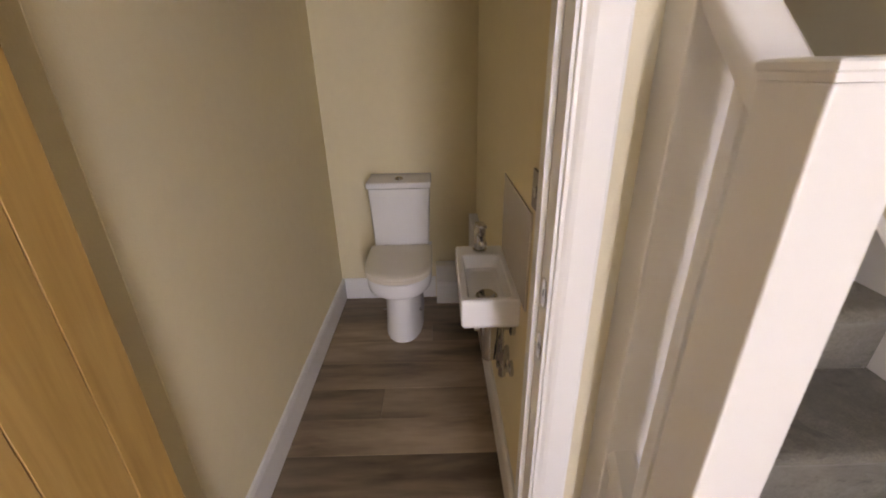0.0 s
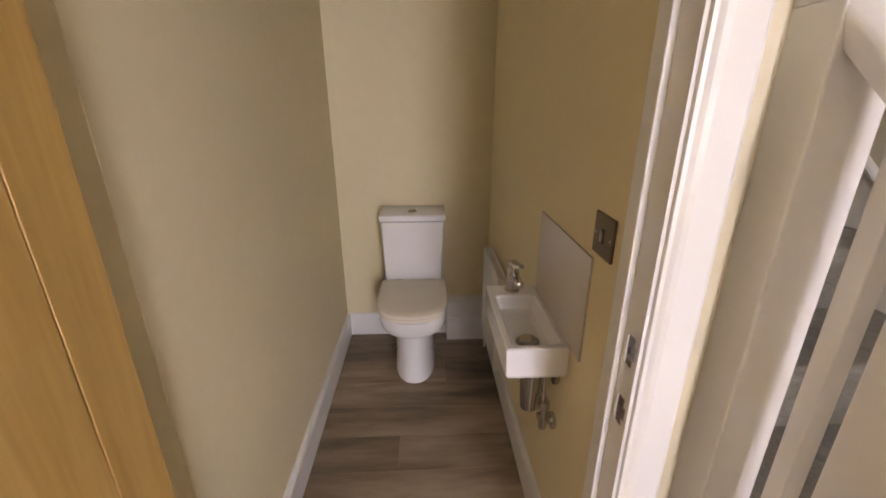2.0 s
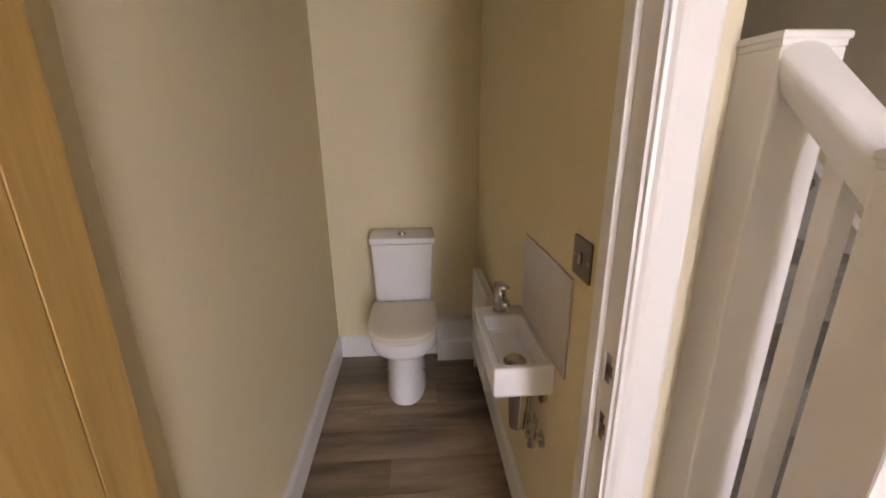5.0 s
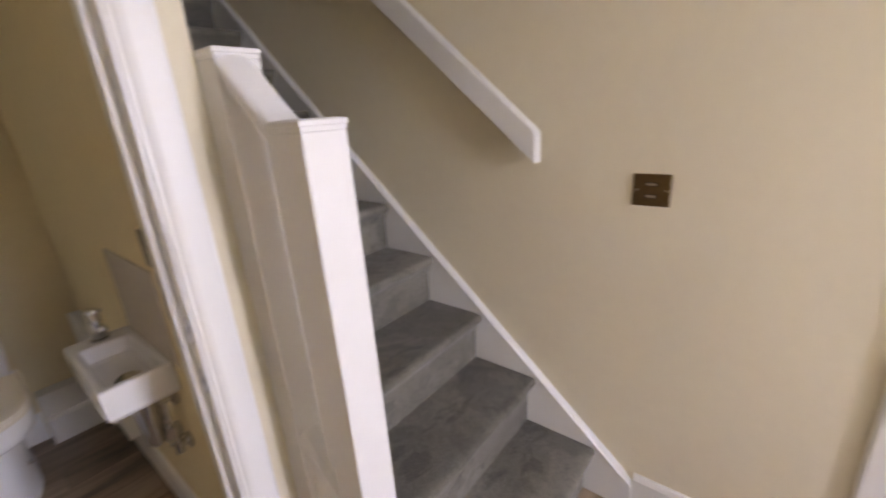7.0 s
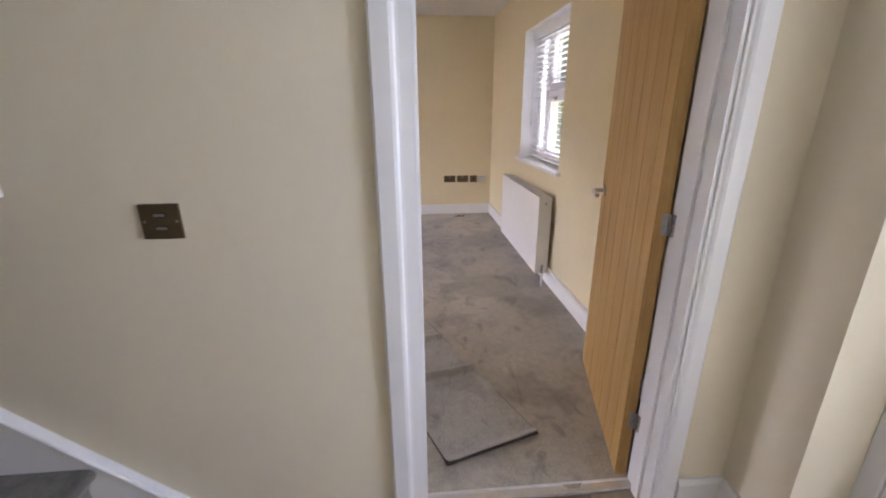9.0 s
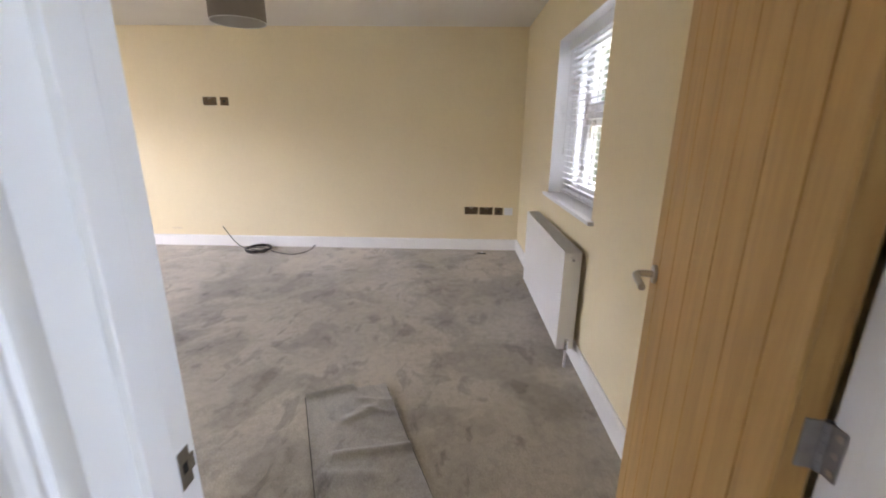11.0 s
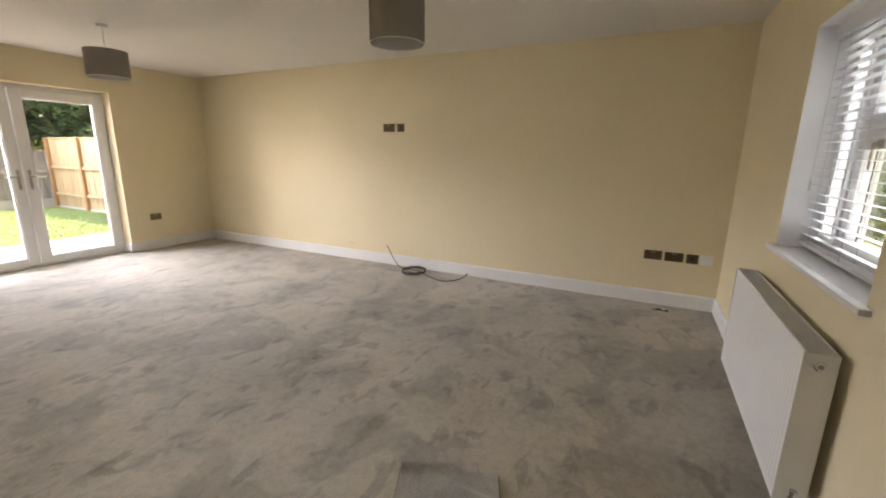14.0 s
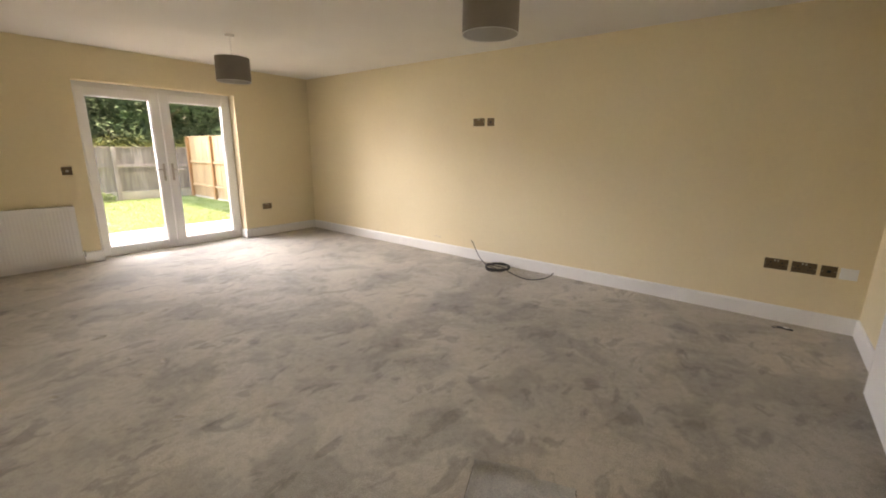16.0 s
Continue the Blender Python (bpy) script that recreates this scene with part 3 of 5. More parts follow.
def balustrade():
    t = thing("stair_balustrade", pose(0, 0, 0), "white painted newel posts with a short sloping handrail and spindle", "balustrade")
    sl = RISE / GO

    def newel(x, y, z, z0):
        bm = boxes((x, x + 0.085, y, y + 0.085, z0, z - 0.018), bevel=0.003)
        p = part("newel_post", bm, GLOSS, t)
        bm = bmesh.new()
        c = (x + 0.0425, y + 0.0425)
        rings = []
        for e, zz in ((0.0425, -0.018), (0.0425, -0.011), (0.0450, -0.009), (0.0450, -0.003), (0.042, -0.0005), (0.030, 0.001)):
            rings.append([Vector((c[0] + sx * e, c[1] + sy * e, z + zz)) for sx, sy in ((-1, -1), (1, -1), (1, 1), (-1, 1))])
        loft(bm, rings)
        part("cap", bm, GLOSS, p)
    newel(-0.829, 1.978, 1.325, 0)
    newel(-0.820, 2.213, 1.455, 0.28)
    # handrail, rounded
    bm = bmesh.new()
    prof = [(-0.022, -0.030), (0.022, -0.030), (0.026, -0.012), (0.030, 0.006), (0.028, 0.018), (0.018, 0.026), (0, 0.029), (-0.018, 0.026), (-0.028, 0.018), (-0.030, 0.006), (-0.026, -0.012)]
    ya, yb = 2.063, 2.213
    za = 1.282
    loft(bm, [[Vector((-0.785 + a * 1.15, y, za + (y - ya) * sl + b)) for a, b in prof] for y in (ya, yb)])
    bmesh.ops.recalc_face_normals(bm, faces=bm.faces)
    smooth(part("handrail", bm, GLOSS, t), 50)
    for y in (2.122,):
        zt, zb = 1.252 + (y - ya) * sl, 0.30 + (y - 1.83) * sl
        bm = boxes((-0.792, -0.765, y, y + 0.027, zb, zt + 0.01), bevel=0.002)
        part("spindle", bm, GLOSS, t)
    bm = bmesh.new()
    loft(bm, [[Vector((x, y, 0.30 + (y - 1.83) * sl + z)) for x, z in ((-0.815, -0.04), (-0.760, -0.04), (-0.760, -0.018), (-0.770, -0.008), (-0.805, -0.008), (-0.815, -0.018))] for y in (2.063, 2.213)])
    bmesh.ops.recalc_face_normals(bm, faces=bm.faces)
    part("base_rail", bm, GLOSS, t)


balustrade()
# wall handrail: a painted board cut upright at its foot
bm = bmesh.new()
sl = RISE / GO
y0, y1 = 1.990, 4.6
loft(bm, [[Vector((x, y, z)) for y, z in ((y0, 1.157), (y0, 1.246), (y0 + 0.010, 1.258), (y1, 1.252 + (y1 - y0) * sl), (y1, 1.157 + (y1 - y0) * sl))] for x in (-0.068, -0.024)])
bmesh.ops.recalc_face_normals(bm, faces=bm.faces)
bmesh.ops.bevel(bm, geom=bm.edges[:], offset=0.003, segments=2, affect="EDGES")
hr = thing("wall_handrail", pose(0, 0, 0), "white painted board handrail on packing blocks along the cream stair wall", "handrail")
part("rail_board", bm, GLOSS, hr)
for k in range(4):
    ya = y0 + 0.12 + k * 0.75
    za = 1.165 + (ya - y0) * sl
    bm = bmesh.new()
    loft(bm, [[Vector((x, y, z)) for y, z in ((ya, za), (ya, za + 0.07), (ya + 0.06, za + 0.07 + 0.06 * sl), (ya + 0.06, za + 0.06 * sl))] for x in (-0.0245, -0.0003)])
    bmesh.ops.recalc_face_normals(bm, faces=bm.faces)
    part("packing_block", bm, GLOSS, hr)


# ---- windows ----
def french_doors():
    t = thing("window_1", pose(0, 0, 0), "", "")
    t["kind"] = "structure"
    y0, y1 = YN + 0.165, YN + 0.235
    bm = boxes((FD0, FD0 + 0.05, y0, y1, 0.0, FDH), (FD1 - 0.05, FD1, y0, y1, 0.0, FDH), (FD0 + 0.05, FD1 - 0.05, y0, y1, FDH - 0.055, FDH), (FD0 + 0.05, FD1 - 0.05, y0, y1, 0.0, 0.045), bevel=0.004)
    part("window_frame", bm, UPVC, t)
    bm = boxes((FD0 + 0.002, FD1 - 0.002, YN + 0.15, y0, 0.011, 0.03), bevel=0.004)
    part("window_sill", bm, UPVC, t)
    mid = 2.355
    ya, yb = YN + 0.150, YN + 0.215
    for a, b, ha in ((FD0 + 0.045, mid - 0.004, -1), (mid + 0.004, FD1 - 0.045, 1)):
        z0, z1 = 0.04, FDH - 0.05
        s = 0.085 + 0.01
        g0 = a + (0.075 if ha < 0 else 0.10)
        g1 = b - (0.10 if ha < 0 else 0.075)
        gz0, gz1 = 0.115, 1.895
        bm = boxes((a, g0, ya, yb, z0, z1), (g1, b, ya, yb, z0, z1), (g0, g1, ya, yb, z0, gz0), (g0, g1, ya, yb, gz1, z1), bevel=0.005)
        # glazing bead
        for dx0, dx1, dz0, dz1 in ((g0 - 0.001, g0 + 0.012, gz0, gz1), (g1 - 0.012, g1 + 0.001, gz0, gz1), (g0, g1, gz0 - 0.001, gz0 + 0.012), (g0, g1, gz1 - 0.012, gz1 + 0.001)):
            box(bm, dx0, dx1, ya + 0.012, yb - 0.012, dz0, dz1, bevel=0.003, seg=1)
        lf = part("door_leaf", bm, UPVC, t, "white upvc glazed garden door, closed")
        bm = boxes((g0 + 0.01, g1 - 0.01, YN + 0.178, YN + 0.184, gz0 + 0.01, gz1 - 0.01))
        gp = part("pane", bm, GLASS, lf)
        gp.visible_shadow = False
        hx = mid - ha * -0.05
        bm = boxes((hx - 0.014, hx + 0.014, ya - 0.010, ya, 0.90, 1.12), bevel=0.004)
        h = part("door_handle", bm, NICKEL, lf, "brushed metal lever handle on a long plate")
        sweep_bm = bmesh.new()
        sweep(sweep_bm, smooth_path([(hx, ya - 0.01, 1.045), (hx, ya - 0.045, 1.045), (hx + ha * 0.02, ya - 0.055, 1.045), (hx + ha * 0.12, ya - 0.052, 1.045)], 4), 0.009, 10)
        smooth(link_mesh("lever", sweep_bm, NICKEL, lf, "brushed metal lever"), 50)
        bm = bmesh.new()
        cyl(bm, (hx, ya - 0.013, 0.945), (hx, ya - 0.0095, 0.945), 0.010, n=16)
        part("keyhole", bm, CHROME, lf)


french_doors()


def south_window():
    t = thing("window_2", pose(0, 0, 0), "", "")
    t["kind"] = "structure"
    ya, yb = -0.235, -0.165
    x0, x1, z0, z1 = SW0, SW1, SWB, SWT
    bm = boxes((x0, x0 + 0.055, ya, yb, z0, z1), (x1 - 0.055, x1, ya, yb, z0, z1), (x0, x1, ya, yb, z0, z0 + 0.055), (x0, x1, ya, yb, z1 - 0.055, z1), bevel=0.004)
    xm, zm = 2.735, 1.475
    box(bm, xm - 0.03, xm + 0.03, ya, yb, z0 + 0.055, z1 - 0.055, bevel=0.004)
    box(bm, x0 + 0.055, xm - 0.03, ya, yb, zm - 0.03, zm + 0.03, bevel=0.004)
    part("window_frame", bm, UPVC, t)
    for a, b, c, d, w in ((x0 + 0.05, xm - 0.025, z0 + 0.05, zm - 0.025, 0.05), (x0 + 0.05, xm - 0.025, zm + 0.025, z1 - 0.05, 0.05), (xm + 0.025, x1 - 0.05, z0 + 0.05, z1 - 0.05, 0.04)):
        bm = boxes((a, a + w, ya + 0.01, yb + 0.012, c, d), (b - w, b, ya + 0.01, yb + 0.012, c, d), (a + w, b - w, ya + 0.01, yb + 0.012, c, c + w), (a + w, b - w, ya + 0.01, yb + 0.012, d - w, d), bevel=0.004)
        for q0, q1 in ((a + w, a + w + 0.006), (b - w - 0.006, b - w)):
            box(bm, q0, q1, ya + 0.022, yb + 0.002, c + w, d - w)
        s = part("sash", bm, UPVC, t)
        bm = boxes((a + w - 0.01, b - w + 0.01, -0.203, -0.198, c + w - 0.01, d - w + 0.01))
        gp = part("pane", bm, GLASS, s)
        gp.visible_shadow = False
        bm = bmesh.new()
        for k in range(2):
            q = a + w + 0.002 if k == 0 else b - w - 0.006
            box(bm, q, q + 0.004, -0.196, -0.190, c + w, d - w)
        part("gasket", bm, BLACK, s)
    bm = boxes((2.50, 2.535, yb + 0.012, yb + 0.024, zm - 0.075, zm - 0.035), (2.508, 2.527, yb + 0.024, yb + 0.040, zm - 0.065, zm - 0.045), (2.509, 2.526, yb + 0.032, yb + 0.042, zm - 0.155, zm - 0.045), bevel=0.004)
    part("window_handle", bm, NICKEL, t)
    bm = boxes((x0, x1, -0.165, 0.0, z0 - 0.024, z0), (x0 - 0.045, x1 + 0.045, 0.0, 0.035, z0 - 0.024, z0), bevel=0.004)
    part("window_sill", bm, GLOSS, t)
    bm = boxes((x0 - 0.02, x1 + 0.02, -0.36, -0.235, z0 - 0.06, z0 - 0.005), bevel=0.004)
    part("outer_sill", bm, UPVC, t)


south_window()
structure("window_reveal", boxes((SW0 + 0.0005, SW0 + 0.004, -0.164, -0.001, SWB + 0.001, SWT - 0.0005), (SW1 - 0.004, SW1 - 0.0005, -0.164, -0.001, SWB + 0.001, SWT - 0.0005), (SW0 + 0.004, SW1 - 0.004, -0.164, -0.001, SWT - 0.004, SWT - 0.0005)), UPVC)


def blind():
    t = thing("venetian_blind", pose(0, 0, 0), "white venetian blind lowered in the window reveal with its slats open", "window blind")
    x0, x1 = SW0 + 0.012, SW1 - 0.012
    bm = boxes((x0, x1, -0.145, -0.088, SWT - 0.05, SWT - 0.002), bevel=0.003)
    part("headrail", bm, SLAT, t)
    bm = boxes((x0 - 0.008, x1 + 0.008, -0.080, -0.072, SWT - 0.075, SWT - 0.002), bevel=0.003)
    part("valance", bm, SLAT, t)
    bm = boxes((x0, x1, -0.142, -0.092, SWB + 0.018, SWB + 0.036), bevel=0.004)
    part("bottom_rail", bm, SLAT, t)
    bm = bmesh.new()
    tilt = radians(5)
    prof = []
    for i in range(5):
        u = -0.0175 + 0.00875 * i
        prof.append((u, 0.0020 * (1 - (u / 0.0175) ** 2)))
    pts = prof + [(u, z - 0.0022) for u, z in reversed(prof)]
    c, s = math.cos(tilt), math.sin(tilt)
    ring = lambda x: [Vector((x, u * c - z * s, u * s + z * c)) for u, z in pts]
    loft(bm, [ring(x0), ring(x1)])
    bmesh.ops.recalc_face_normals(bm, faces=bm.faces)
    first = part("slat", bm, SLAT, t)
    n = 23
    za, zb = SWB + 0.075, SWT - 0.085
    for i in range(n):
        o = first if i == 0 else first.copy()
        if i:
            scene.collection.objects.link(o)
        o.location = (0, -0.117, za + (zb - za) * i / (n - 1))
    for x in (x0 + 0.14, (x0 + x1) / 2, x1 - 0.14):
        bm = bmesh.new()
        for y in (-0.143, -0.091):
            sweep(bm, [(x, y, SWB + 0.03), (x, y, SWT - 0.04)], 0.0011, 6)
        part("ladder_cord", bm, CORD, t)
    bm = bmesh.new()
    sweep(bm, smooth_path([(x1 - 0.03, -0.083, SWT - 0.06), (x1 - 0.032, -0.082, 1.6), (x1 - 0.03, -0.082, 1.25)]), 0.0014, 6)
    sweep(bm, [(x1 - 0.03, -0.082, 1.25), (x1 - 0.03, -0.082, 1.20)], 0.005, 8)
    part("pull_cord", bm, CORD, t)


blind()


# ---- radiators ----
def radiator(m, w, h, d, label, group="radiators", valve_side=1):
    """Ribbed convector radiator; its back is at y = 0 and its front at y = d; from x = 0 to w, z = 0 to h."""
    t = thing("radiator", m, label, "radiator", group)
    bm = bmesh.new()
    n = max(6, int(w / 0.0333))
    mg = 0.03
    pitch = (w - 2 * mg) / n
    # fluted front sheet
    xs = [0.0, mg * 0.6]
    ys = [d - 0.010, d - 0.010]
    for i in range(n):
        a = mg + i * pitch
        for u, o in ((0.12, 0), (0.3, 0.0035), (0.7, 0.0035), (0.88, 0)):
            xs.append(a + u * pitch)
            ys.append(d - 0.010 + o)
    xs += [w - mg * 0.6, w]
    ys += [d - 0.010, d - 0.010]
    rows = [(0.0, 0), (0.030, 0), (0.045, 1), (h - 0.045, 1), (h - 0.030, 0), (h, 0)]
    grid = []
    for z, f in rows:
        grid.append([bm.verts.new((x, d - 0.010 + (y - d + 0.010) * f, z)) for x, y in zip(xs, ys)])
    for a, b in zip(grid, grid[1:]):
        for k in range(len(xs) - 1):
            bm.faces.new((a[k], a[k + 1], b[k + 1], b[k]))
    bmesh.ops.reverse_faces(bm, faces=bm.faces[:])
    box(bm, 0, w, d - 0.0150, d - 0.0112, 0, h)
    smooth(part("front_panel", bm, RADW, t, "white ribbed front panel"), 60)
    bm = boxes((0, w, 0.012, 0.016, 0, h))
    part("back_panel", bm, RADW, t)
    for x0, x1 in ((-0.002, 0.0), (w, w + 0.002)):
        part("side_panel", boxes((x0, x1, 0.010, d - 0.006, 0.004, h + 0.003), bevel=0.0008, seg=1), RADW, t)
    bm = bmesh.new()
    box(bm, 0, w, d - 0.016, d - 0.008, h, h + 0.003)
    box(bm, 0, w, 0.010, 0.018, h, h + 0.003)
    k = int(w / 0.010)
    for i in range(k + 1):
        x = i * w / k
        box(bm, x - 0.0012, x + 0.0012, 0.018, d - 0.016, h - 0.003, h + 0.001)
    part("top_grille", bm, RADW, t, "slotted top grille")
    bm = bmesh.new()
    for i in range(int(w / 0.02)):
        x = 0.01 + i * 0.02
        box(bm, x, x + 0.001, 0.02, d - 0.02, 0.03, h - 0.03)
    part("convector_fins", bm, RADG, t)
    vx = -0.02 if valve_side < 0 else w + 0.02
    sgn = -1 if valve_side < 0 else 1
    bm = bmesh.new()
    sweep(bm, [(vx - sgn * 0.03, d * 0.5, 0.03), (vx, d * 0.5, 0.03)], 0.008, 12)
    cyl(bm, (vx, d * 0.5, 0.010), (vx, d * 0.5, 0.05), 0.011, n=16)
    cyl(bm, (vx, d * 0.5, 0.05), (vx, d * 0.5, 0.075), 0.009, 0.012, n=16)
    smooth(part("valve", bm, CHROME, t, "chrome valve"), 40)
    bm = bmesh.new()
    z = -0.001 - m.translation.z + 0.012
    cyl(bm, (vx, d * 0.5, z), (vx, d * 0.5, 0.012), 0.0075, n=12)
    part("pipe", bm, WHITEP, t)
    bm = bmesh.new()
    px = -0.002 if valve_side < 0 else w + 0.002
    cyl(bm, (px, d * 0.5, h - 0.042), (px + sgn * 0.004, d * 0.5, h - 0.042), 0.017, 0.015, n=24)
    ap = smooth(part("air_plug", bm, WHITEP, t), 40)
    bm = bmesh.new()
    cyl(bm, (px + sgn * 0.004, d * 0.5, h - 0.042), (px + sgn * 0.008, d * 0.5, h - 0.042), 0.008, n=6)
    part("bleed_screw", bm, STEEL, ap, "small steel bleed screw")
    for x0 in (w * 0.15, w * 0.85 - 0.03):
        part("bracket", boxes((x0, x0 + 0.03, 0.0, 0.012, 0.05, h - 0.05)), RADW, t)
    return t


radiator(pose(1.928, 0.022, 0.115), 1.217, 0.600, 0.115, "white ribbed double radiator on the cream wall under the window", valve_side=-1)
radiator(pose(1.30, YN - 0.003, 0.09, 0, 0, 180), 1.0, 0.59, 0.10, "white ribbed radiator on the cream wall beside the garden doors", valve_side=-1)
radiator(pose(WX1 - 0.003, 3.30, 0.15, 0, 0, 90), 0.40, 0.46, 0.06, "small white radiator on the cloakroom wall behind the basin", valve_side=1)


# ---- plates and sockets ----
def plate(name, m, w, kind, label, category, group=""):
    """A wall plate in its own frame: x across, z up, standing out to -y."""
    t = thing(name, m, label, category, group)
    h = 0.086
    metal = BRONZE if kind != "blank" else WHITEP
    bm = boxes((-w / 2, w / 2, -0.006, 0.0, -h / 2, h / 2), bevel=0.002)
    part("plate", bm, metal, t)
    if kind == "socket":
        for sx in (-1, 1):
            c = sx * w * 0.24
            bm = boxes((c - 0.004, c + 0.004, -0.0070, -0.0055, 0.004, 0.016), (c - 0.015, c - 0.006, -0.0070, -0.0055, -0.017, -0.010), (c + 0.006, c + 0.015, -0.0070, -0.0055, -0.017, -0.010))
            part("outlet", bm, BLACK, t)
            c2 = sx * w * 0.07
            bm = boxes((c2 - 0.005, c2 + 0.005, -0.010, -0.0055, 0.022, 0.036), bevel=0.001)
            part("rocker", bm, NICKEL, t)
    elif kind in ("switch1", "switch2"):
        zs = (0,) if kind == "switch1" else (-0.016, 0.016)
        for z in zs:
            bm = boxes((-0.014, 0.014, -0.0072, -0.0055, z - 0.005, z + 0.005), bevel=0.0005, seg=1) if kind == "switch2" else boxes((-0.005, 0.005, -0.0072, -0.0055, -0.014, 0.014), bevel=0.0005, seg=1)
            r = part("surround", bm, BLACK, t)
            bm = boxes((-0.012, 0.012, -0.0105, -0.0070, z - 0.003, z + 0.003), bevel=0.001) if kind == "switch2" else boxes((-0.0035, 0.0035, -0.0115, -0.0070, -0.011, 0.011), bevel=0.001)
            part("rocker", bm, NICKEL, t)
    elif kind == "data":
        bm = boxes((-0.012, 0.012, -0.0075, -0.0055, -0.010, 0.010), bevel=0.0005, seg=1)
        part("jack", bm, BLACK, t)
    elif kind == "stat":
        bm = bmesh.new()
        cyl(bm, (0, -0.006, 0), (0, -0.016, 0), 0.014, n=20)
        smooth(part("dial", bm, NICKEL, t), 40)
    if kind != "blank":
        for sx in (-1, 1):
            bm = bmesh.new()
            cyl(bm, (sx * (w / 2 - 0.010), -0.0065, 0), (sx * (w / 2 - 0.010), -0.0055, 0), 0.003, n=10)
            part("screw", bm, NICKEL, t)
    return t


EAST = 90   # turned so that the plate faces into the room


def east_m(y, z):
    return pose(XE, y, z, 0, 0, -90)


G = "sockets on the living-room wall"
plate("double_socket", east_m(0.547, 0.478), 0.150, "socket", "bronze double socket low on the cream wall", "socket", G)
plate("double_socket", east_m(0.375, 0.476), 0.150, "socket", "bronze double socket low on the cream wall, between two others", "socket", G)
plate("data_outlet", east_m(0.230, 0.474), 0.092, "data", "bronze square data outlet beside the double sockets", "outlet")
plate("blank_plate", east_m(0.118, 0.472), 0.10, "blank", "white plastic box beside the bronze data outlet", "outlet")
plate("double_socket", east_m(3.445, 1.652), 0.150, "socket", "bronze double socket halfway up the bare cream wall", "socket", G)
plate("data_outlet", east_m(3.285, 1.650), 0.090, "data", "bronze square aerial outlet halfway up the bare cream wall", "outlet")
plate("double_socket", pose(3.588, YN, 0.455), 0.147, "socket", "bronze double socket beside the garden doors", "socket", G)
plate("thermostat_switch", pose(1.317, YN, 1.062), 0.088, "stat", "bronze square switch above the ribbed radiator", "switch")
plate("light_switch", pose(0, 1.684, 1.088, 0, 0, -90) @ pose(0, 0, 0), 0.093, "switch2", "bronze double light switch on the stair wall", "switch")
plate("light_switch", pose(WX1, 2.478, 1.078, 0, 0, -90), 0.088, "switch1", "bronze light switch beside the cloakroom door", "switch")


# ---- cloakroom fittings ----
def dshape(cx, w, yb, yf, z, n=24, flat=0.54):
    """A D outline, open to the back: straight sides, then a half round front. Goes round from back left."""
    r = w / 2
    ys = yb + (yf - yb) * flat
    pts = [Vector((cx - r * 0.99, yb, z)), Vector((cx - r, ys * 0.5 + yb * 0.5, z)), Vector((cx - r, ys, z))]
    for i in range(1, n):
        a = math.pi * i / n
        c = math.cos(a)
        pts.append(Vector((cx - r * math.copysign(abs(c) ** 0.88, c), ys + (yf - ys) * math.sin(a) ** 0.88, z)))
    pts += [Vector((cx + r, ys, z)), Vector((cx + r, ys * 0.5 + yb * 0.5, z)), Vector((cx + r * 0.99, yb, z))]
    return pts


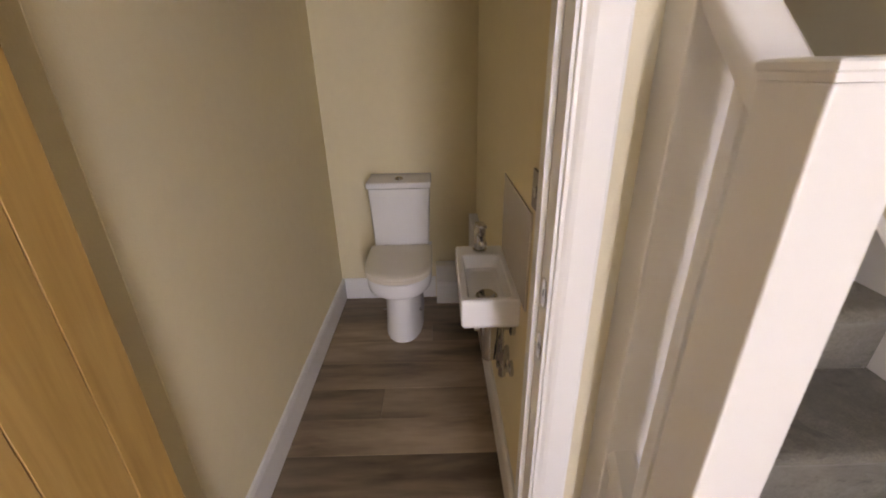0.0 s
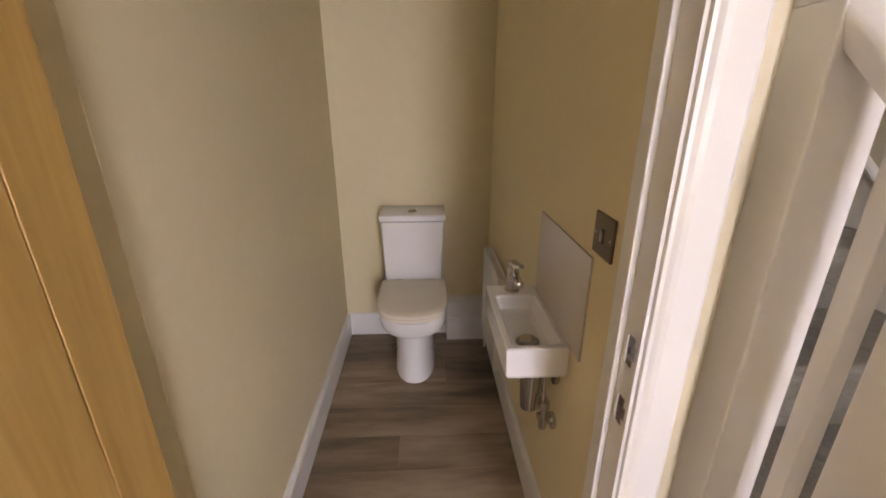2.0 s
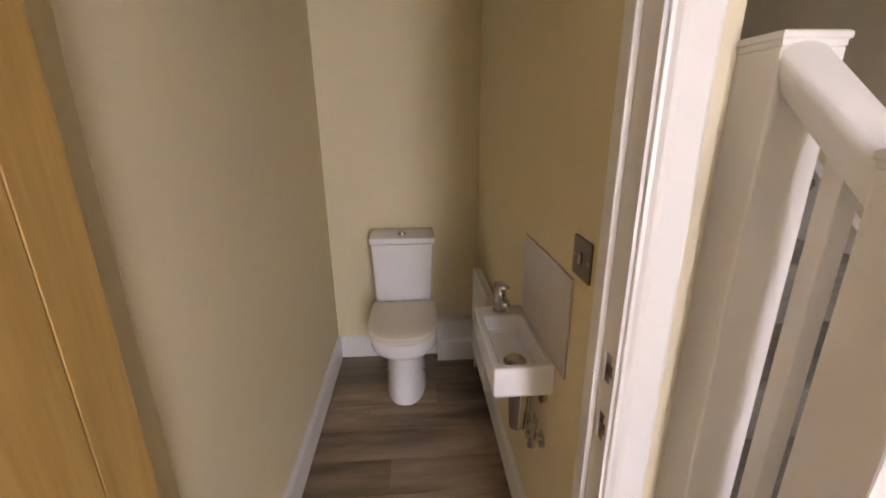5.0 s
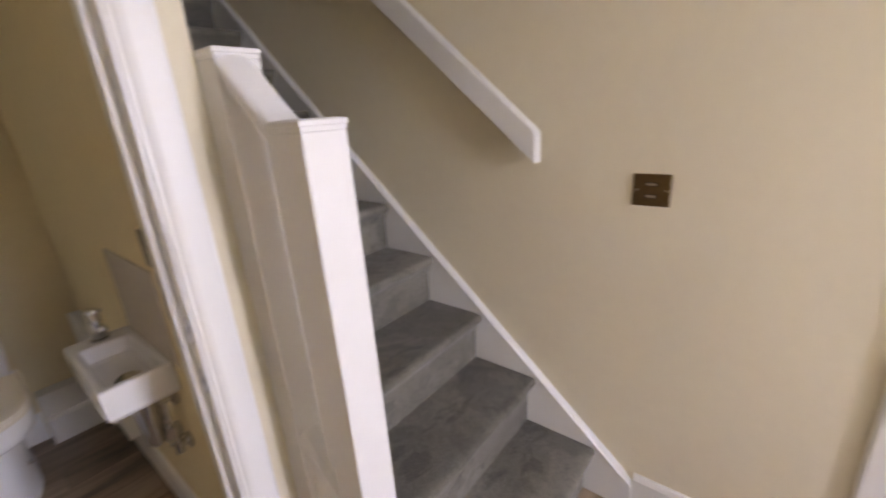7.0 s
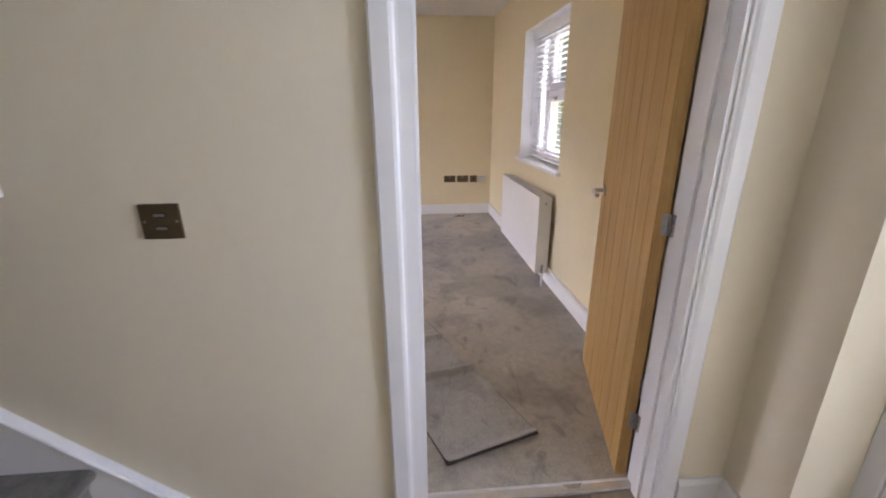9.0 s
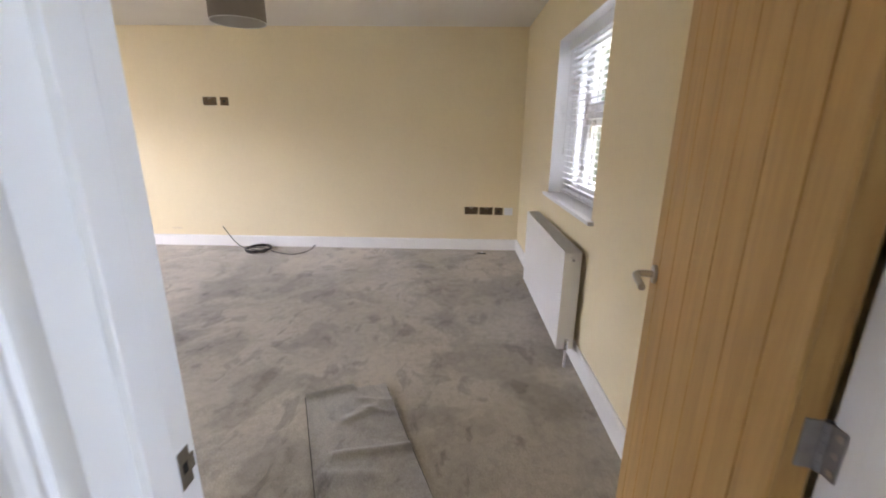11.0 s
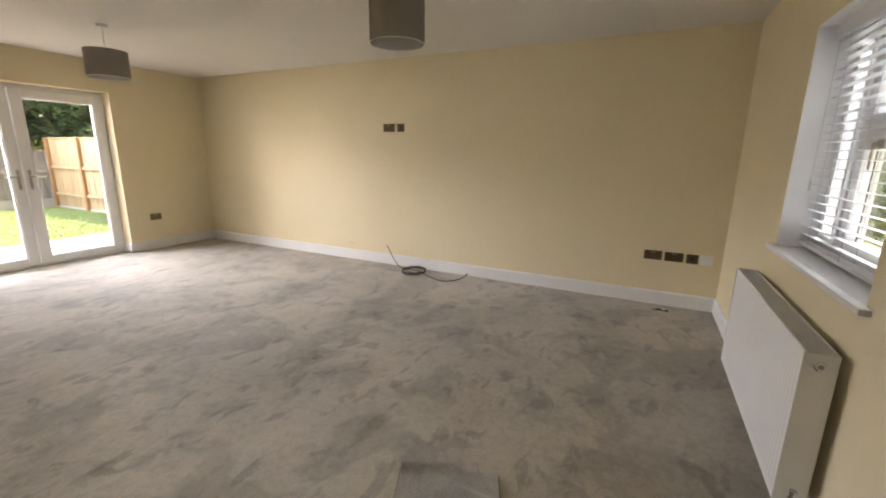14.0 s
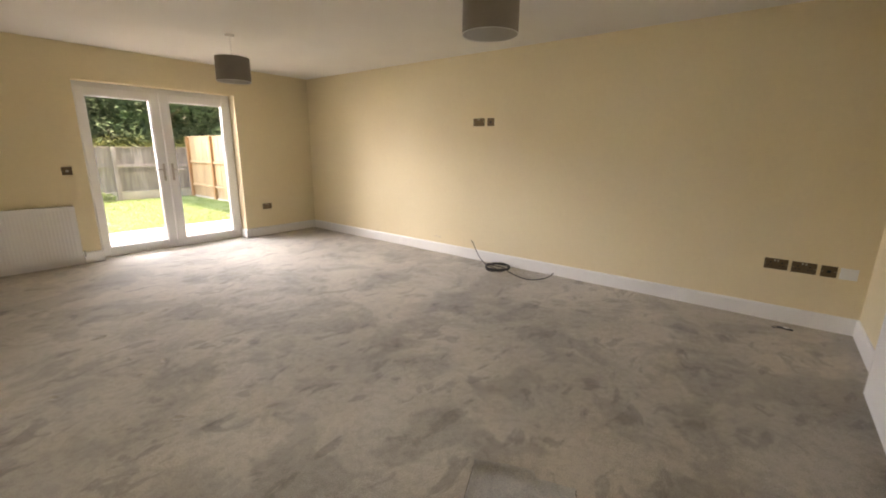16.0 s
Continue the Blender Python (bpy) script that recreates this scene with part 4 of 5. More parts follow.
def toilet():
    t = thing("toilet", pose(-1.345, 3.675, 0), "white close-coupled toilet with its lid down", "toilet")
    yo = lambda y: y - 3.65
    bm = bmesh.new()
    rings = []
    for z, w, yf, yb, fl in ((0.0, 0.206, 3.400, 3.80, 0.45), (0.010, 0.204, 3.402, 3.80, 0.45), (0.10, 0.196, 3.410, 3.80, 0.45), (0.275, 0.192, 3.412, 3.80, 0.45), (0.298, 0.194, 3.410, 3.80, 0.45), (0.306, 0.225, 3.375, 3.80, 0.5),
                             (0.312, 0.275, 3.330, 3.80, 0.54), (0.320, 0.303, 3.302, 3.80, 0.58), (0.333, 0.318, 3.286, 3.80, 0.6), (0.355, 0.322, 3.280, 3.80, 0.6), (0.404, 0.324, 3.278, 3.80, 0.6), (0.408, 0.320, 3.283, 3.80, 0.6)):
        rings.append(dshape(0, w, yo(yb), yo(yf), z, flat=fl))
    loft(bm, rings)
    bmesh.ops.recalc_face_normals(bm, faces=bm.faces)
    smooth(part("pan", bm, CERAMIC, t), 50)
    bm = bmesh.new()
    loft(bm, [dshape(0, w, yo(3.655), yo(yf), z) for z, w, yf in ((0.409, 0.318, 3.280), (0.412, 0.328, 3.274), (0.424, 0.328, 3.274), (0.428, 0.322, 3.278))])
    bmesh.ops.recalc_face_normals(bm, faces=bm.faces)
    smooth(part("seat", bm, SEAT, t), 40)
    bm = bmesh.new()
    loft(bm, [dshape(0, w, yo(3.650), yo(yf), z) for z, w, yf in ((0.429, 0.326, 3.276), (0.432, 0.332, 3.271), (0.444, 0.332, 3.271), (0.450, 0.324, 3.280), (0.453, 0.29, 3.31), (0.454, 0.2, 3.38))])
    bmesh.ops.recalc_face_normals(bm, faces=bm.faces)
    smooth(part("lid", bm, SEAT, t, "closed white lid"), 40)
    for x in (-0.075, 0.075):
        bm = bmesh.new()
        cyl(bm, (x - 0.02, yo(3.652), 0.445), (x + 0.02, yo(3.652), 0.445), 0.010, n=16)
        smooth(part("seat_hinge", bm, CHROME, t), 40)
    bm = bmesh.new()
    f = yo(3.665)
    b = WY1 - 3.675 - 0.002
    rings = []
    for z, w, fr in ((0.408, 0.290, f + 0.012), (0.46, 0.294, f + 0.006), (0.756, 0.318, f)):
        rings.append([Vector(p) for p in ((-w / 2, b, z), (-w / 2, fr + 0.018, z), (-w / 2 + 0.005, fr + 0.006, z), (-w / 2 + 0.018, fr, z), (w / 2 - 0.018, fr, z), (w / 2 - 0.005, fr + 0.006, z), (w / 2, fr + 0.018, z), (w / 2, b, z))])
    loft(bm, rings)
    bmesh.ops.recalc_face_normals(bm, faces=bm.faces)
    c = part("cistern", bm, CERAMIC, t)
    smooth(c, 40)
    bm = boxes((-0.166, 0.166, f - 0.006, b, 0.759, 0.791), bevel=0.008, seg=3)
    smooth(part("cistern_lid", bm, CERAMIC, c), 40)
    bm = bmesh.new()
    cyl(bm, (0, 0.09, 0.790), (0, 0.09, 0.800), 0.022, 0.020, n=28)
    cyl(bm, (0, 0.09, 0.800), (0, 0.09, 0.803), 0.013, n=24)
    smooth(part("flush_button", bm, CHROME, c), 40)
    for x in (-0.088, 0.088):
        bm = bmesh.new()
        cyl(bm, (x, yo(3.52), 0.13), (x * 1.16, yo(3.52), 0.13), 0.008, n=12)
        part("fixing_cap", bm, CHROME, t)
    return t


toilet()


def basin():
    t = thing("wash_basin", pose(WX1, 2.77, 0), "small white rectangular basin hung on the cream cloakroom wall", "wash basin")
    # local: x = 0 at the wall, towards the room is negative; y along the wall
    x0, x1, y0, y1, z0, z1 = -0.160, -0.001, -0.194, 0.172, 0.668, 0.757
    bm = bmesh.new()
    r = 0.006

    def rect(a, b, c, d, z, rr):
        out = []
        for cx, cy, s in ((a + rr, c + rr, 180), (b - rr, c + rr, 270), (b - rr, d - rr, 0), (a + rr, d - rr, 90)):
            for k in range(5):
                an = radians(s + 90 * k / 4)
                out.append(Vector((cx + rr * math.cos(an), cy + rr * math.sin(an), z)))
        return out
    ix0, ix1, iy0, iy1 = x0 + 0.020, x1 - 0.020, y0 + 0.020, y1 - 0.075
    rings = [rect(x0 + 0.006, x1, y0 + 0.006, y1 - 0.003, z0, r), rect(x0, x1, y0, y1, z0 + 0.010, r), rect(x0, x1, y0, y1, z1 - 0.004, r), rect(x0 + 0.003, x1 - 0.001, y0 + 0.003, y1 - 0.003, z1, r),
             rect(ix0 - 0.004, ix1 + 0.004, iy0 - 0.004, iy1 + 0.004, z1, 0.014), rect(ix0, ix1, iy0, iy1, z1 - 0.005, 0.014), rect(ix0 + 0.008, ix1 - 0.008, iy0 + 0.010, iy1 - 0.010, z1 - 0.042, 0.016), rect(ix0 + 0.022, ix1 - 0.022, iy0 + 0.022, iy1 - 0.024, z1 - 0.048, 0.016)]
    loft(bm, rings)
    bmesh.ops.recalc_face_normals(bm, faces=bm.faces)
    smooth(part("bowl", bm, CERAMIC, t), 18)
    bm = bmesh.new()
    cyl(bm, (-0.080, -0.088, z1 - 0.048), (-0.080, -0.088, z1 - 0.044), 0.033, 0.031, n=28)
    cyl(bm, (-0.080, -0.088, z1 - 0.044), (-0.080, -0.088, z1 - 0.036), 0.025, 0.022, n=28)
    smooth(part("waste", bm, CHROME, t, "chrome waste plug"), 40)
    # bottle trap
    bm = bmesh.new()
    cyl(bm, (-0.072, -0.115, 0.668), (-0.072, -0.115, 0.645), 0.026, n=24)
    cyl(bm, (-0.072, -0.115, 0.645), (-0.072, -0.115, 0.515), 0.030, 0.023, n=28)
    cyl(bm, (-0.072, -0.115, 0.515), (-0.072, -0.115, 0.505), 0.023, 0.014, n=28)
    cyl(bm, (-0.072, -0.115, 0.628), (-0.006, -0.115, 0.628), 0.016, n=20)
    cyl(bm, (-0.012, -0.115, 0.628), (-0.001, -0.115, 0.628), 0.033, n=28)
    smooth(part("bottle_trap", bm, CHROME, t, "chrome bottle trap"), 40)
    for dy, zt in ((-0.132, 0.60), (-0.055, 0.60)):
        bm = bmesh.new()
        sweep(bm, smooth_path([(-0.04, dy * 0.9, 0.668), (-0.036, dy * 0.97, 0.60), (-0.035, dy, 0.52), (-0.032, dy, 0.50)], 5), 0.006, 10)
        cyl(bm, (-0.032, dy, 0.545), (-0.032, dy, 0.520), 0.015, n=6)
        cyl(bm, (-0.032, dy, 0.520), (-0.032, dy, 0.455), 0.012, n=16)
        cyl(bm, (-0.032, dy, 0.478), (-0.001, dy, 0.478), 0.012, n=16)
        cyl(bm, (-0.050, dy, 0.495), (-0.028, dy, 0.495), 0.011, n=12)
        cyl(bm, (-0.010, dy, 0.478), (-0.001, dy, 0.478), 0.024, n=20)
        smooth(part("isolating_valve", bm, CHROME, t, "chrome isolating valve and hose"), 40)
    return t


basin()


def tap():
    t = thing("basin_tap", pose(-1.005, 2.905, 0.757), "chrome single lever tap on the basin's ledge", "tap")
    bm = bmesh.new()
    cyl(bm, (0, 0, 0), (0, 0, 0.006), 0.024, n=28)
    cyl(bm, (0, 0, 0.006), (0, 0, 0.085), 0.019, 0.020, n=28)
    smooth(part("body", bm, CHROME, t), 40)
    bm = boxes((-0.013, 0.013, -0.100, 0.0, 0.052, 0.070), bevel=0.006)
    smooth(part("spout", bm, CHROME, t), 40)
    bm = bmesh.new()
    vs = box(bm, -0.015, 0.015, -0.075, 0.022, 0.088, 0.099, bevel=0.004)
    bmesh.ops.rotate(bm, cent=(0, 0, 0.09), matrix=Matrix.Rotation(radians(-12), 3, "X"), verts=bm.verts)
    cyl(bm, (0, 0, 0.084), (0, 0, 0.095), 0.017, n=24)
    smooth(part("lever", bm, CHROME, t), 40)


tap()
bm = boxes((WX1 - 0.006, WX1 - 0.0005, 2.515, 2.905, 0.759, 1.017), bevel=0.0012)
tagged(link_mesh("splashback", bm, SPLASH), "pale grey glossy splashback panel behind the basin", "splashback")
bm = boxes((-1.165, WX1 - 0.019, WY1 - 0.075, WY1 - 0.001, 0.0, 0.245), bevel=0.003)
pb = thing("pipe_boxing", pose(0, 0, 0), "low white pipe boxing with a baseboard beside the toilet", "boxing")
part("casing", bm, CEIL, pb)
bm = bmesh.new()
extrude_profile(bm, SK, (-1.165, WY1 - 0.075, 0.0), (WX1 - 0.019, WY1 - 0.075, 0.0), (0, -1, 0))
part("board", bm, GLOSS, pb)


# ---- ceiling lamps ----
def pendant(x, y, label):
    t = thing("pendant_lamp", pose(x, y, H), label, "ceiling lamp", "pendant lamps of the living room")
    bm = bmesh.new()
    cyl(bm, (0, 0, 0), (0, 0, -0.022), 0.045, 0.036, n=32)
    smooth(part("ceiling_rose", bm, WHITEP, t, "white ceiling rose"), 40)
    zt, zb, r = -0.207, -0.430, 0.157
    bm = bmesh.new()
    sweep(bm, [(0, 0, -0.022), (0, 0, zt - 0.03)], 0.0035, 8)
    part("flex", bm, WHITEP, t)
    bm = bmesh.new()
    cyl(bm, (0, 0, zt + 0.0), (0, 0, zt - 0.055), 0.019, n=20)
    part("lamp_holder", bm, WHITEP, t)
    bm = bmesh.new()
    n = 64
    prof = [(r, zb), (r, zt), (r - 0.0025, zt), (r - 0.0025, zb)]
    ringz = [[Vector((rr * math.cos(2 * math.pi * k / n), rr * math.sin(2 * math.pi * k / n), z)) for k in range(n)] for rr, z in prof]
    loft(bm, ringz + [ringz[0]], False, False)
    bmesh.ops.remove_doubles(bm, verts=bm.verts, dist=0.0001)
    bmesh.ops.recalc_face_normals(bm, faces=bm.faces)
    for f in bm.faces:
        c = f.calc_center_median()
        if math.hypot(c.x, c.y) < r - 0.0015:
            f.material_index = 1
    s = part("shade", bm, [SHADE, SHADE_IN], t, "taupe fabric drum shade")
    smooth(s, 30)
    for z in (zt - 0.001, zb + 0.001):
        bm = bmesh.new()
        sweep(bm, [(math.cos(2 * math.pi * k / n) * (r - 0.001), math.sin(2 * math.pi * k / n) * (r - 0.001), z) for k in range(n)], 0.0025, 6, closed=True)
        part("shade_ring", bm, WHITEP, t)
    bm = bmesh.new()
    for k in range(3):
        a = 2 * math.pi * k / 3 + 0.4
        sweep(bm, [(0.019 * math.cos(a), 0.019 * math.sin(a), zt - 0.03), (r * math.cos(a), r * math.sin(a), zt)], 0.0018, 6)
    part("shade_carrier", bm, WHITEP, t)
    bm = bmesh.new()
    rings = []
    for z, rr in ((-0.25, 0.013), (-0.27, 0.016), (-0.29, 0.027), (-0.31, 0.031), (-0.33, 0.027), (-0.343, 0.012)):
        rings.append([Vector((rr * math.cos(2 * math.pi * k / 20), rr * math.sin(2 * math.pi * k / 20), z)) for k in range(20)])
    loft(bm, rings)
    bmesh.ops.recalc_face_normals(bm, faces=bm.faces)
    smooth(part("bulb", bm, CERAMIC, t, "unlit white bulb"), 50)
    return t


pendant(2.405, 5.03, "taupe fabric drum pendant lamp, unlit, hanging near the garden doors")
pendant(2.409, 2.054, "taupe fabric drum pendant lamp, unlit, over the empty room")

# ---- loose things on the carpet ----
zc = 0.018
pts = [(4.405, 3.48, 0.25), (4.39, 3.43, 0.19), (4.35, 3.35, 0.11), (4.32, 3.27, 0.05), (4.28, 3.17, 0.02)]
cx, cy = 4.235, 3.0
for i in range(78):
    a = radians(75 + i * 30)
    rr = 1 + 0.028 * math.sin(i * 0.61) + 0.015 * math.sin(i * 2.3)
    pts.append((cx + 0.145 * rr * math.cos(a), cy + 0.135 * rr * math.sin(a), zc + 0.00018 * i + 0.010 * (1 + math.sin(i * 1.37))))
pts += [(4.20, 3.12, 0.045), (4.22, 3.02, 0.048), (4.23, 2.92, 0.04), (4.16, 2.78, 0.02), (4.09, 2.62, 0.017), (4.085, 2.52, 0.017), (4.20, 2.43, 0.017), (4.32, 2.405, 0.018), (4.395, 2.40, 0.03)]
bm = bmesh.new()
sweep(bm, smooth_path(pts, 4), 0.0052, 8)
t = thing("aerial_cable", pose(0, 0, 0), "loosely coiled black aerial cable lying on the carpet against the baseboard", "cable")
smooth(part("cable", bm, RUBBER, t), 60)
bm = bmesh.new()
cyl(bm, (4.380, 2.401, 0.027), (4.408, 2.399, 0.034), 0.0075, n=12)
part("plug", bm, BLACK, t)

t = thing("phone_lead", pose(4.245, 0.42, 0.012, 0, 0, 80), "small black plastic connector with a short lead lying on the carpet", "connector")
bm = boxes((-0.05, 0.05, -0.012, 0.012, 0.0, 0.012), bevel=0.003)
part("block", bm, BLACK, t)
bm = bmesh.new()
sweep(bm, smooth_path([(0.05, 0, 0.006), (0.075, 0.015, 0.006), (0.06, 0.045, 0.006), (0.01, 0.05, 0.02)], 5), 0.0025, 8)
part("lead", bm, BLACK, t)
bm = boxes((-0.02, 0.01, -0.008, 0.008, 0.012, 0.016), bevel=0.001)
part("label", bm, WHITEP, t)

# chipped mark low on the wall
bm = bmesh.new()
for i in range(9):
    y = 4.05 + (i - 4) * 0.013
    z = 0.214 + 0.006 * math.sin(i * 1.9) + (0.008 if i in (3, 4, 5) else 0)
    box(bm, XE - 0.0012, XE - 0.0001, y - 0.008, y + 0.008, z - 0.004, z + 0.005, bevel=0.0005, seg=1)
tagged(link_mesh("wall_scuff", bm, PLASTER), "small chipped scuff in the cream wall above the baseboard", "mark")


def carpet_flap():
    """Cut strip of carpet lying rucked in front of the door."""
    A, B = Vector((1.545, 1.508)), Vector((1.675, 1.110))
    along = Vector((-0.925, -0.380)).normalized()
    L_ = 1.40
    bm = bmesh.new()
    nu, nv = 40, 220
    V = []
    for j in range(nv + 1):
        row = []
        v = j / nv
        for i in range(nu + 1):
            u = i / nu
            p = A.lerp(B, u) + along * (v * L_)
            # frayed, notched far edge
            if v < 0.08:
                p -= along * 0.03 * math.sin(u * math.pi) * (1 - v / 0.08) * (1 if u < 0.62 else 0.2)
            z = 0.0175 + 0.0016 * noise.noise(Vector((p.x * 7, p.y * 7, 5)))

            def crease(v0, u0, u1, h, w, slant):
                c = v0 + slant * (u - 0.5)
                m_ = max(0, min(1, (u - u0) / 0.12)) * max(0, min(1, (u1 - u) / 0.12))
                return h * math.exp(-((v - c) / w) ** 2) * m_
            z += crease(0.335, 0.12, 1.12, 0.019, 0.016, 0.03) + crease(0.60, 0.15, 1.15, 0.022, 0.017, 0.04)
            z += crease(0.055, 0.55, 1.1, 0.014, 0.014, 0.12) + crease(0.10, 0.6, 1.0, 0.008, 0.012, 0.16) + crease(0.43, 0.05, 0.7, 0.012, 0.022, 0.08) + crease(0.16, 0.3, 0.9, 0.012, 0.02, -0.12)
            z += 0.008 * math.exp(-(u / 0.05) ** 2) + 0.007 * math.exp(-((1 - u) / 0.05) ** 2) * (0.5 + 0.5 * math.sin(v * 11 + 1))
            z += 0.018 * math.exp(-(v / 0.018) ** 2) * max(0.35, min(1, (0.68 - u) / 0.08)) + 0.012 * math.exp(-((1 - v) / 0.015) ** 2)
            row.append((p.x, p.y, z))
        V.append(row)
    top = [[bm.verts.new(p) for p in row] for row in V]
    bot = [[bm.verts.new((p[0], p[1], p[2] - 0.006)) for p in row] for row in V]
    for j in range(nv):
        for i in range(nu):
            bm.faces.new((top[j][i], top[j][i + 1], top[j + 1][i + 1], top[j + 1][i]))
            bm.faces.new((bot[j][i], bot[j + 1][i], bot[j + 1][i + 1], bot[j][i + 1]))
    for j in range(nv):
        for i in (0, nu):
            f = (top[j][i], top[j + 1][i], bot[j + 1][i], bot[j][i])
            bm.faces.new(f)
    for i in range(nu):
        for j in (0, nv):
            bm.faces.new((top[j][i], top[j][i + 1], bot[j][i + 1], bot[j][i]))
    bmesh.ops.recalc_face_normals(bm, faces=bm.faces)
    ob = thing("carpet_offcut", pose(0, 0, 0), "", "")
    smooth(part("woven_face", bm, CARPET_OFFCUT, ob), 50)
    # Backing pushed out past the pile; its dark colour doubles as edge shadow.
    bm = bmesh.new()
    across = (B - A).normalized()
    P0, P1 = A - across * 0.004, B + across * 0.004
    z0, z1 = 0.0125, 0.0165
    for s0, s1, e0, e1 in ((P0, P0 + across * 0.012, 0, L_), (P1 - across * 0.012, P1, 0, L_), (P0, P1, -0.004, 0.008), (P0, P1, L_ - 0.008, L_ + 0.004)):
        loft(bm, [[Vector((*(q + along * e), z)) for q, z in ((s0, z0), (s1, z0), (s1, z1), (s0, z1))] for e in (e0, e1)])
    bmesh.ops.recalc_face_normals(bm, faces=bm.faces)
    part("backing", bm, BACKING, ob, "dark woven backing strips that also draw the edges' shadow")
    tagged(ob, "rucked grey carpet strip lying loose just inside the door", "carpet")


carpet_flap()

# ---- garden and street ----
GZ = -0.12
bm = bmesh.new()
bmesh.ops.create_grid(bm, x_segments=2, y_segments=2, size=600)
bmesh.ops.translate(bm, vec=(0, 0, GZ - 0.06), verts=bm.verts)
structure("ground", bm, LAWN)
structure("lawn", boxes((-8, 5.4, 9.9, 14.4, GZ - 0.05, GZ + 0.005), (-8, 5.4, 9.3, 9.9, GZ - 0.05, GZ + 0.003)), LAWN)
rnd = random.Random(5)


def tufts(n, x0, x1, y0, y1, z, mt):
    verts, faces = [], []
    for i in range(n):
        x, y = rnd.uniform(x0, x1), rnd.uniform(y0, y1)
        a = rnd.uniform(0, math.pi)
        h = rnd.uniform(0.02, 0.045)
        w = 0.006
        dx, dy = math.cos(a) * w, math.sin(a) * w
        lx, ly = rnd.uniform(-0.02, 0.02), rnd.uniform(-0.02, 0.02)
        k = len(verts)
        verts += [(x - dx, y - dy, z), (x + dx, y + dy, z), (x + lx, y + ly, z + h)]
        faces.append((k, k + 1, k + 2))
    me = bpy.data.meshes.new("grass")
    me.from_pydata(verts, [], faces)
    me.materials.append(mt)
    return tagged(new("grass", me), "short sunlit lawn grass in front of the fence", "grass", kind="stuff")


tufts(60000, -1.5, 5.4, 9.3, 14.4, GZ + 0.003, GRASS)


def fence_run(name, m, bays, label, boards_mat, h, bay=1.83, gravel=0.30, rails=(0.15, 0.75, 1.2)):
    """Panel fence: along x from 0, boards to z = h, on concrete gravel boards, rails and posts on the side y < 0."""
    t = thing(name, m, label, "fence")
    bw = 0.125
    bm = boxes((0, bw + 0.012, -0.006, 0.008, gravel, h), bevel=0.002, seg=1)
    me = None
    nb = int(bays * bay / bw)
    for i in range(nb):
        if me is None:
            o = part("board", bm, boards_mat, t)
            me = o.data
        else:
            o = new("board", me)
            o.parent = t
        o.location = (i * bw, 0.006 * (i % 2), rnd.uniform(-0.006, 0.006))
    for b in range(bays):
        bm = bmesh.new()
        box(bm, b * bay + 0.05, (b + 1) * bay - 0.05, -0.03, 0.02, 0.0, gravel - 0.005, bevel=0.005)
        part("gravel_board", bm, CONCRETE, t)
        for z in rails:
            bm = boxes((b * bay + 0.04, (b + 1) * bay - 0.04, -0.048, -0.010, gravel + z - 0.035, gravel + z + 0.035), bevel=0.004)
            part("rail", bm, boards_mat, t)
        bm = boxes((b * bay, (b + 1) * bay, -0.03, 0.035, h + 0.006, h + 0.03), bevel=0.004)
        part("capping", bm, boards_mat, t)
    for b in range(bays + 1):
        bm = boxes((b * bay - 0.05, b * bay + 0.05, -0.075, -0.004 + 0.02, 0.0, h + 0.02), bevel=0.006)
        part("post", bm, FENCE_POST if boards_mat is FENCE_NEW else boards_mat, t, "orange-brown timber post" if boards_mat is FENCE_NEW else "")
    return t


fence_run("back_fence", pose(5.48 - 7 * 1.83, 14.5, GZ), 7, "weathered grey timber fence along the end of the lawn, in shade", FENCE_OLD, 1.40, gravel=0.24, rails=(0.68,))
fence_run("side_fence", pose(5.5, 14.4, GZ, 0, 0, -90), 6, "new orange-brown timber panel fence beside the lawn", FENCE_NEW, 1.72, gravel=0.05, rails=(0.31, 0.98), bay=1.5)


def leaf_mass(name, n, centres, mt, label, category, size=0.12, kind="", parent=None):
    """Many small bent leaves on the outer shell of lumpy clumps."""
    verts, faces = [], []
    tot = sum(c[3] * c[4] for c in centres)
    for cx, cy, cz, rx, rz in centres:
        k_n = int(n * rx * rz / tot)
        for i in range(k_n):
            d = Vector((rnd.gauss(0, 1), rnd.gauss(0, 1), rnd.gauss(0, 1))).normalized()
            q = rnd.uniform(0.72, 1.05) * (1 + 0.18 * noise.noise(d * 2.3 + Vector((cx, cy, cz))))
            p = Vector((cx + d.x * rx * q, cy + d.y * rx * q, cz + d.z * rz * q))
            if p.z < GZ + 0.05:
                continue
            s = size * rnd.uniform(0.6, 1.3)
            a = Vector((rnd.gauss(0, 1), rnd.gauss(0, 1), rnd.gauss(0, 0.6))).normalized()
            b = (a.cross(d + Vector((rnd.gauss(0, .4), rnd.gauss(0, .4), rnd.gauss(0, .4))))).normalized()
            k = len(verts)
            u = d * s * 0.12
            verts += [tuple(p - a * s * 0.5), tuple(p + b * s * 0.22 + u), tuple(p + a * s * 0.5), tuple(p - b * s * 0.22 + u)]
            faces += [(k, k + 1, k + 2), (k, k + 2, k + 3)]
    me = bpy.data.meshes.new(name)
    me.from_pydata(verts, [], faces)
    me.materials.append(mt)
    o = new(name, me)
    if parent is not None:
        o.parent = parent
        return o
    return tagged(o, label, category, kind=kind)


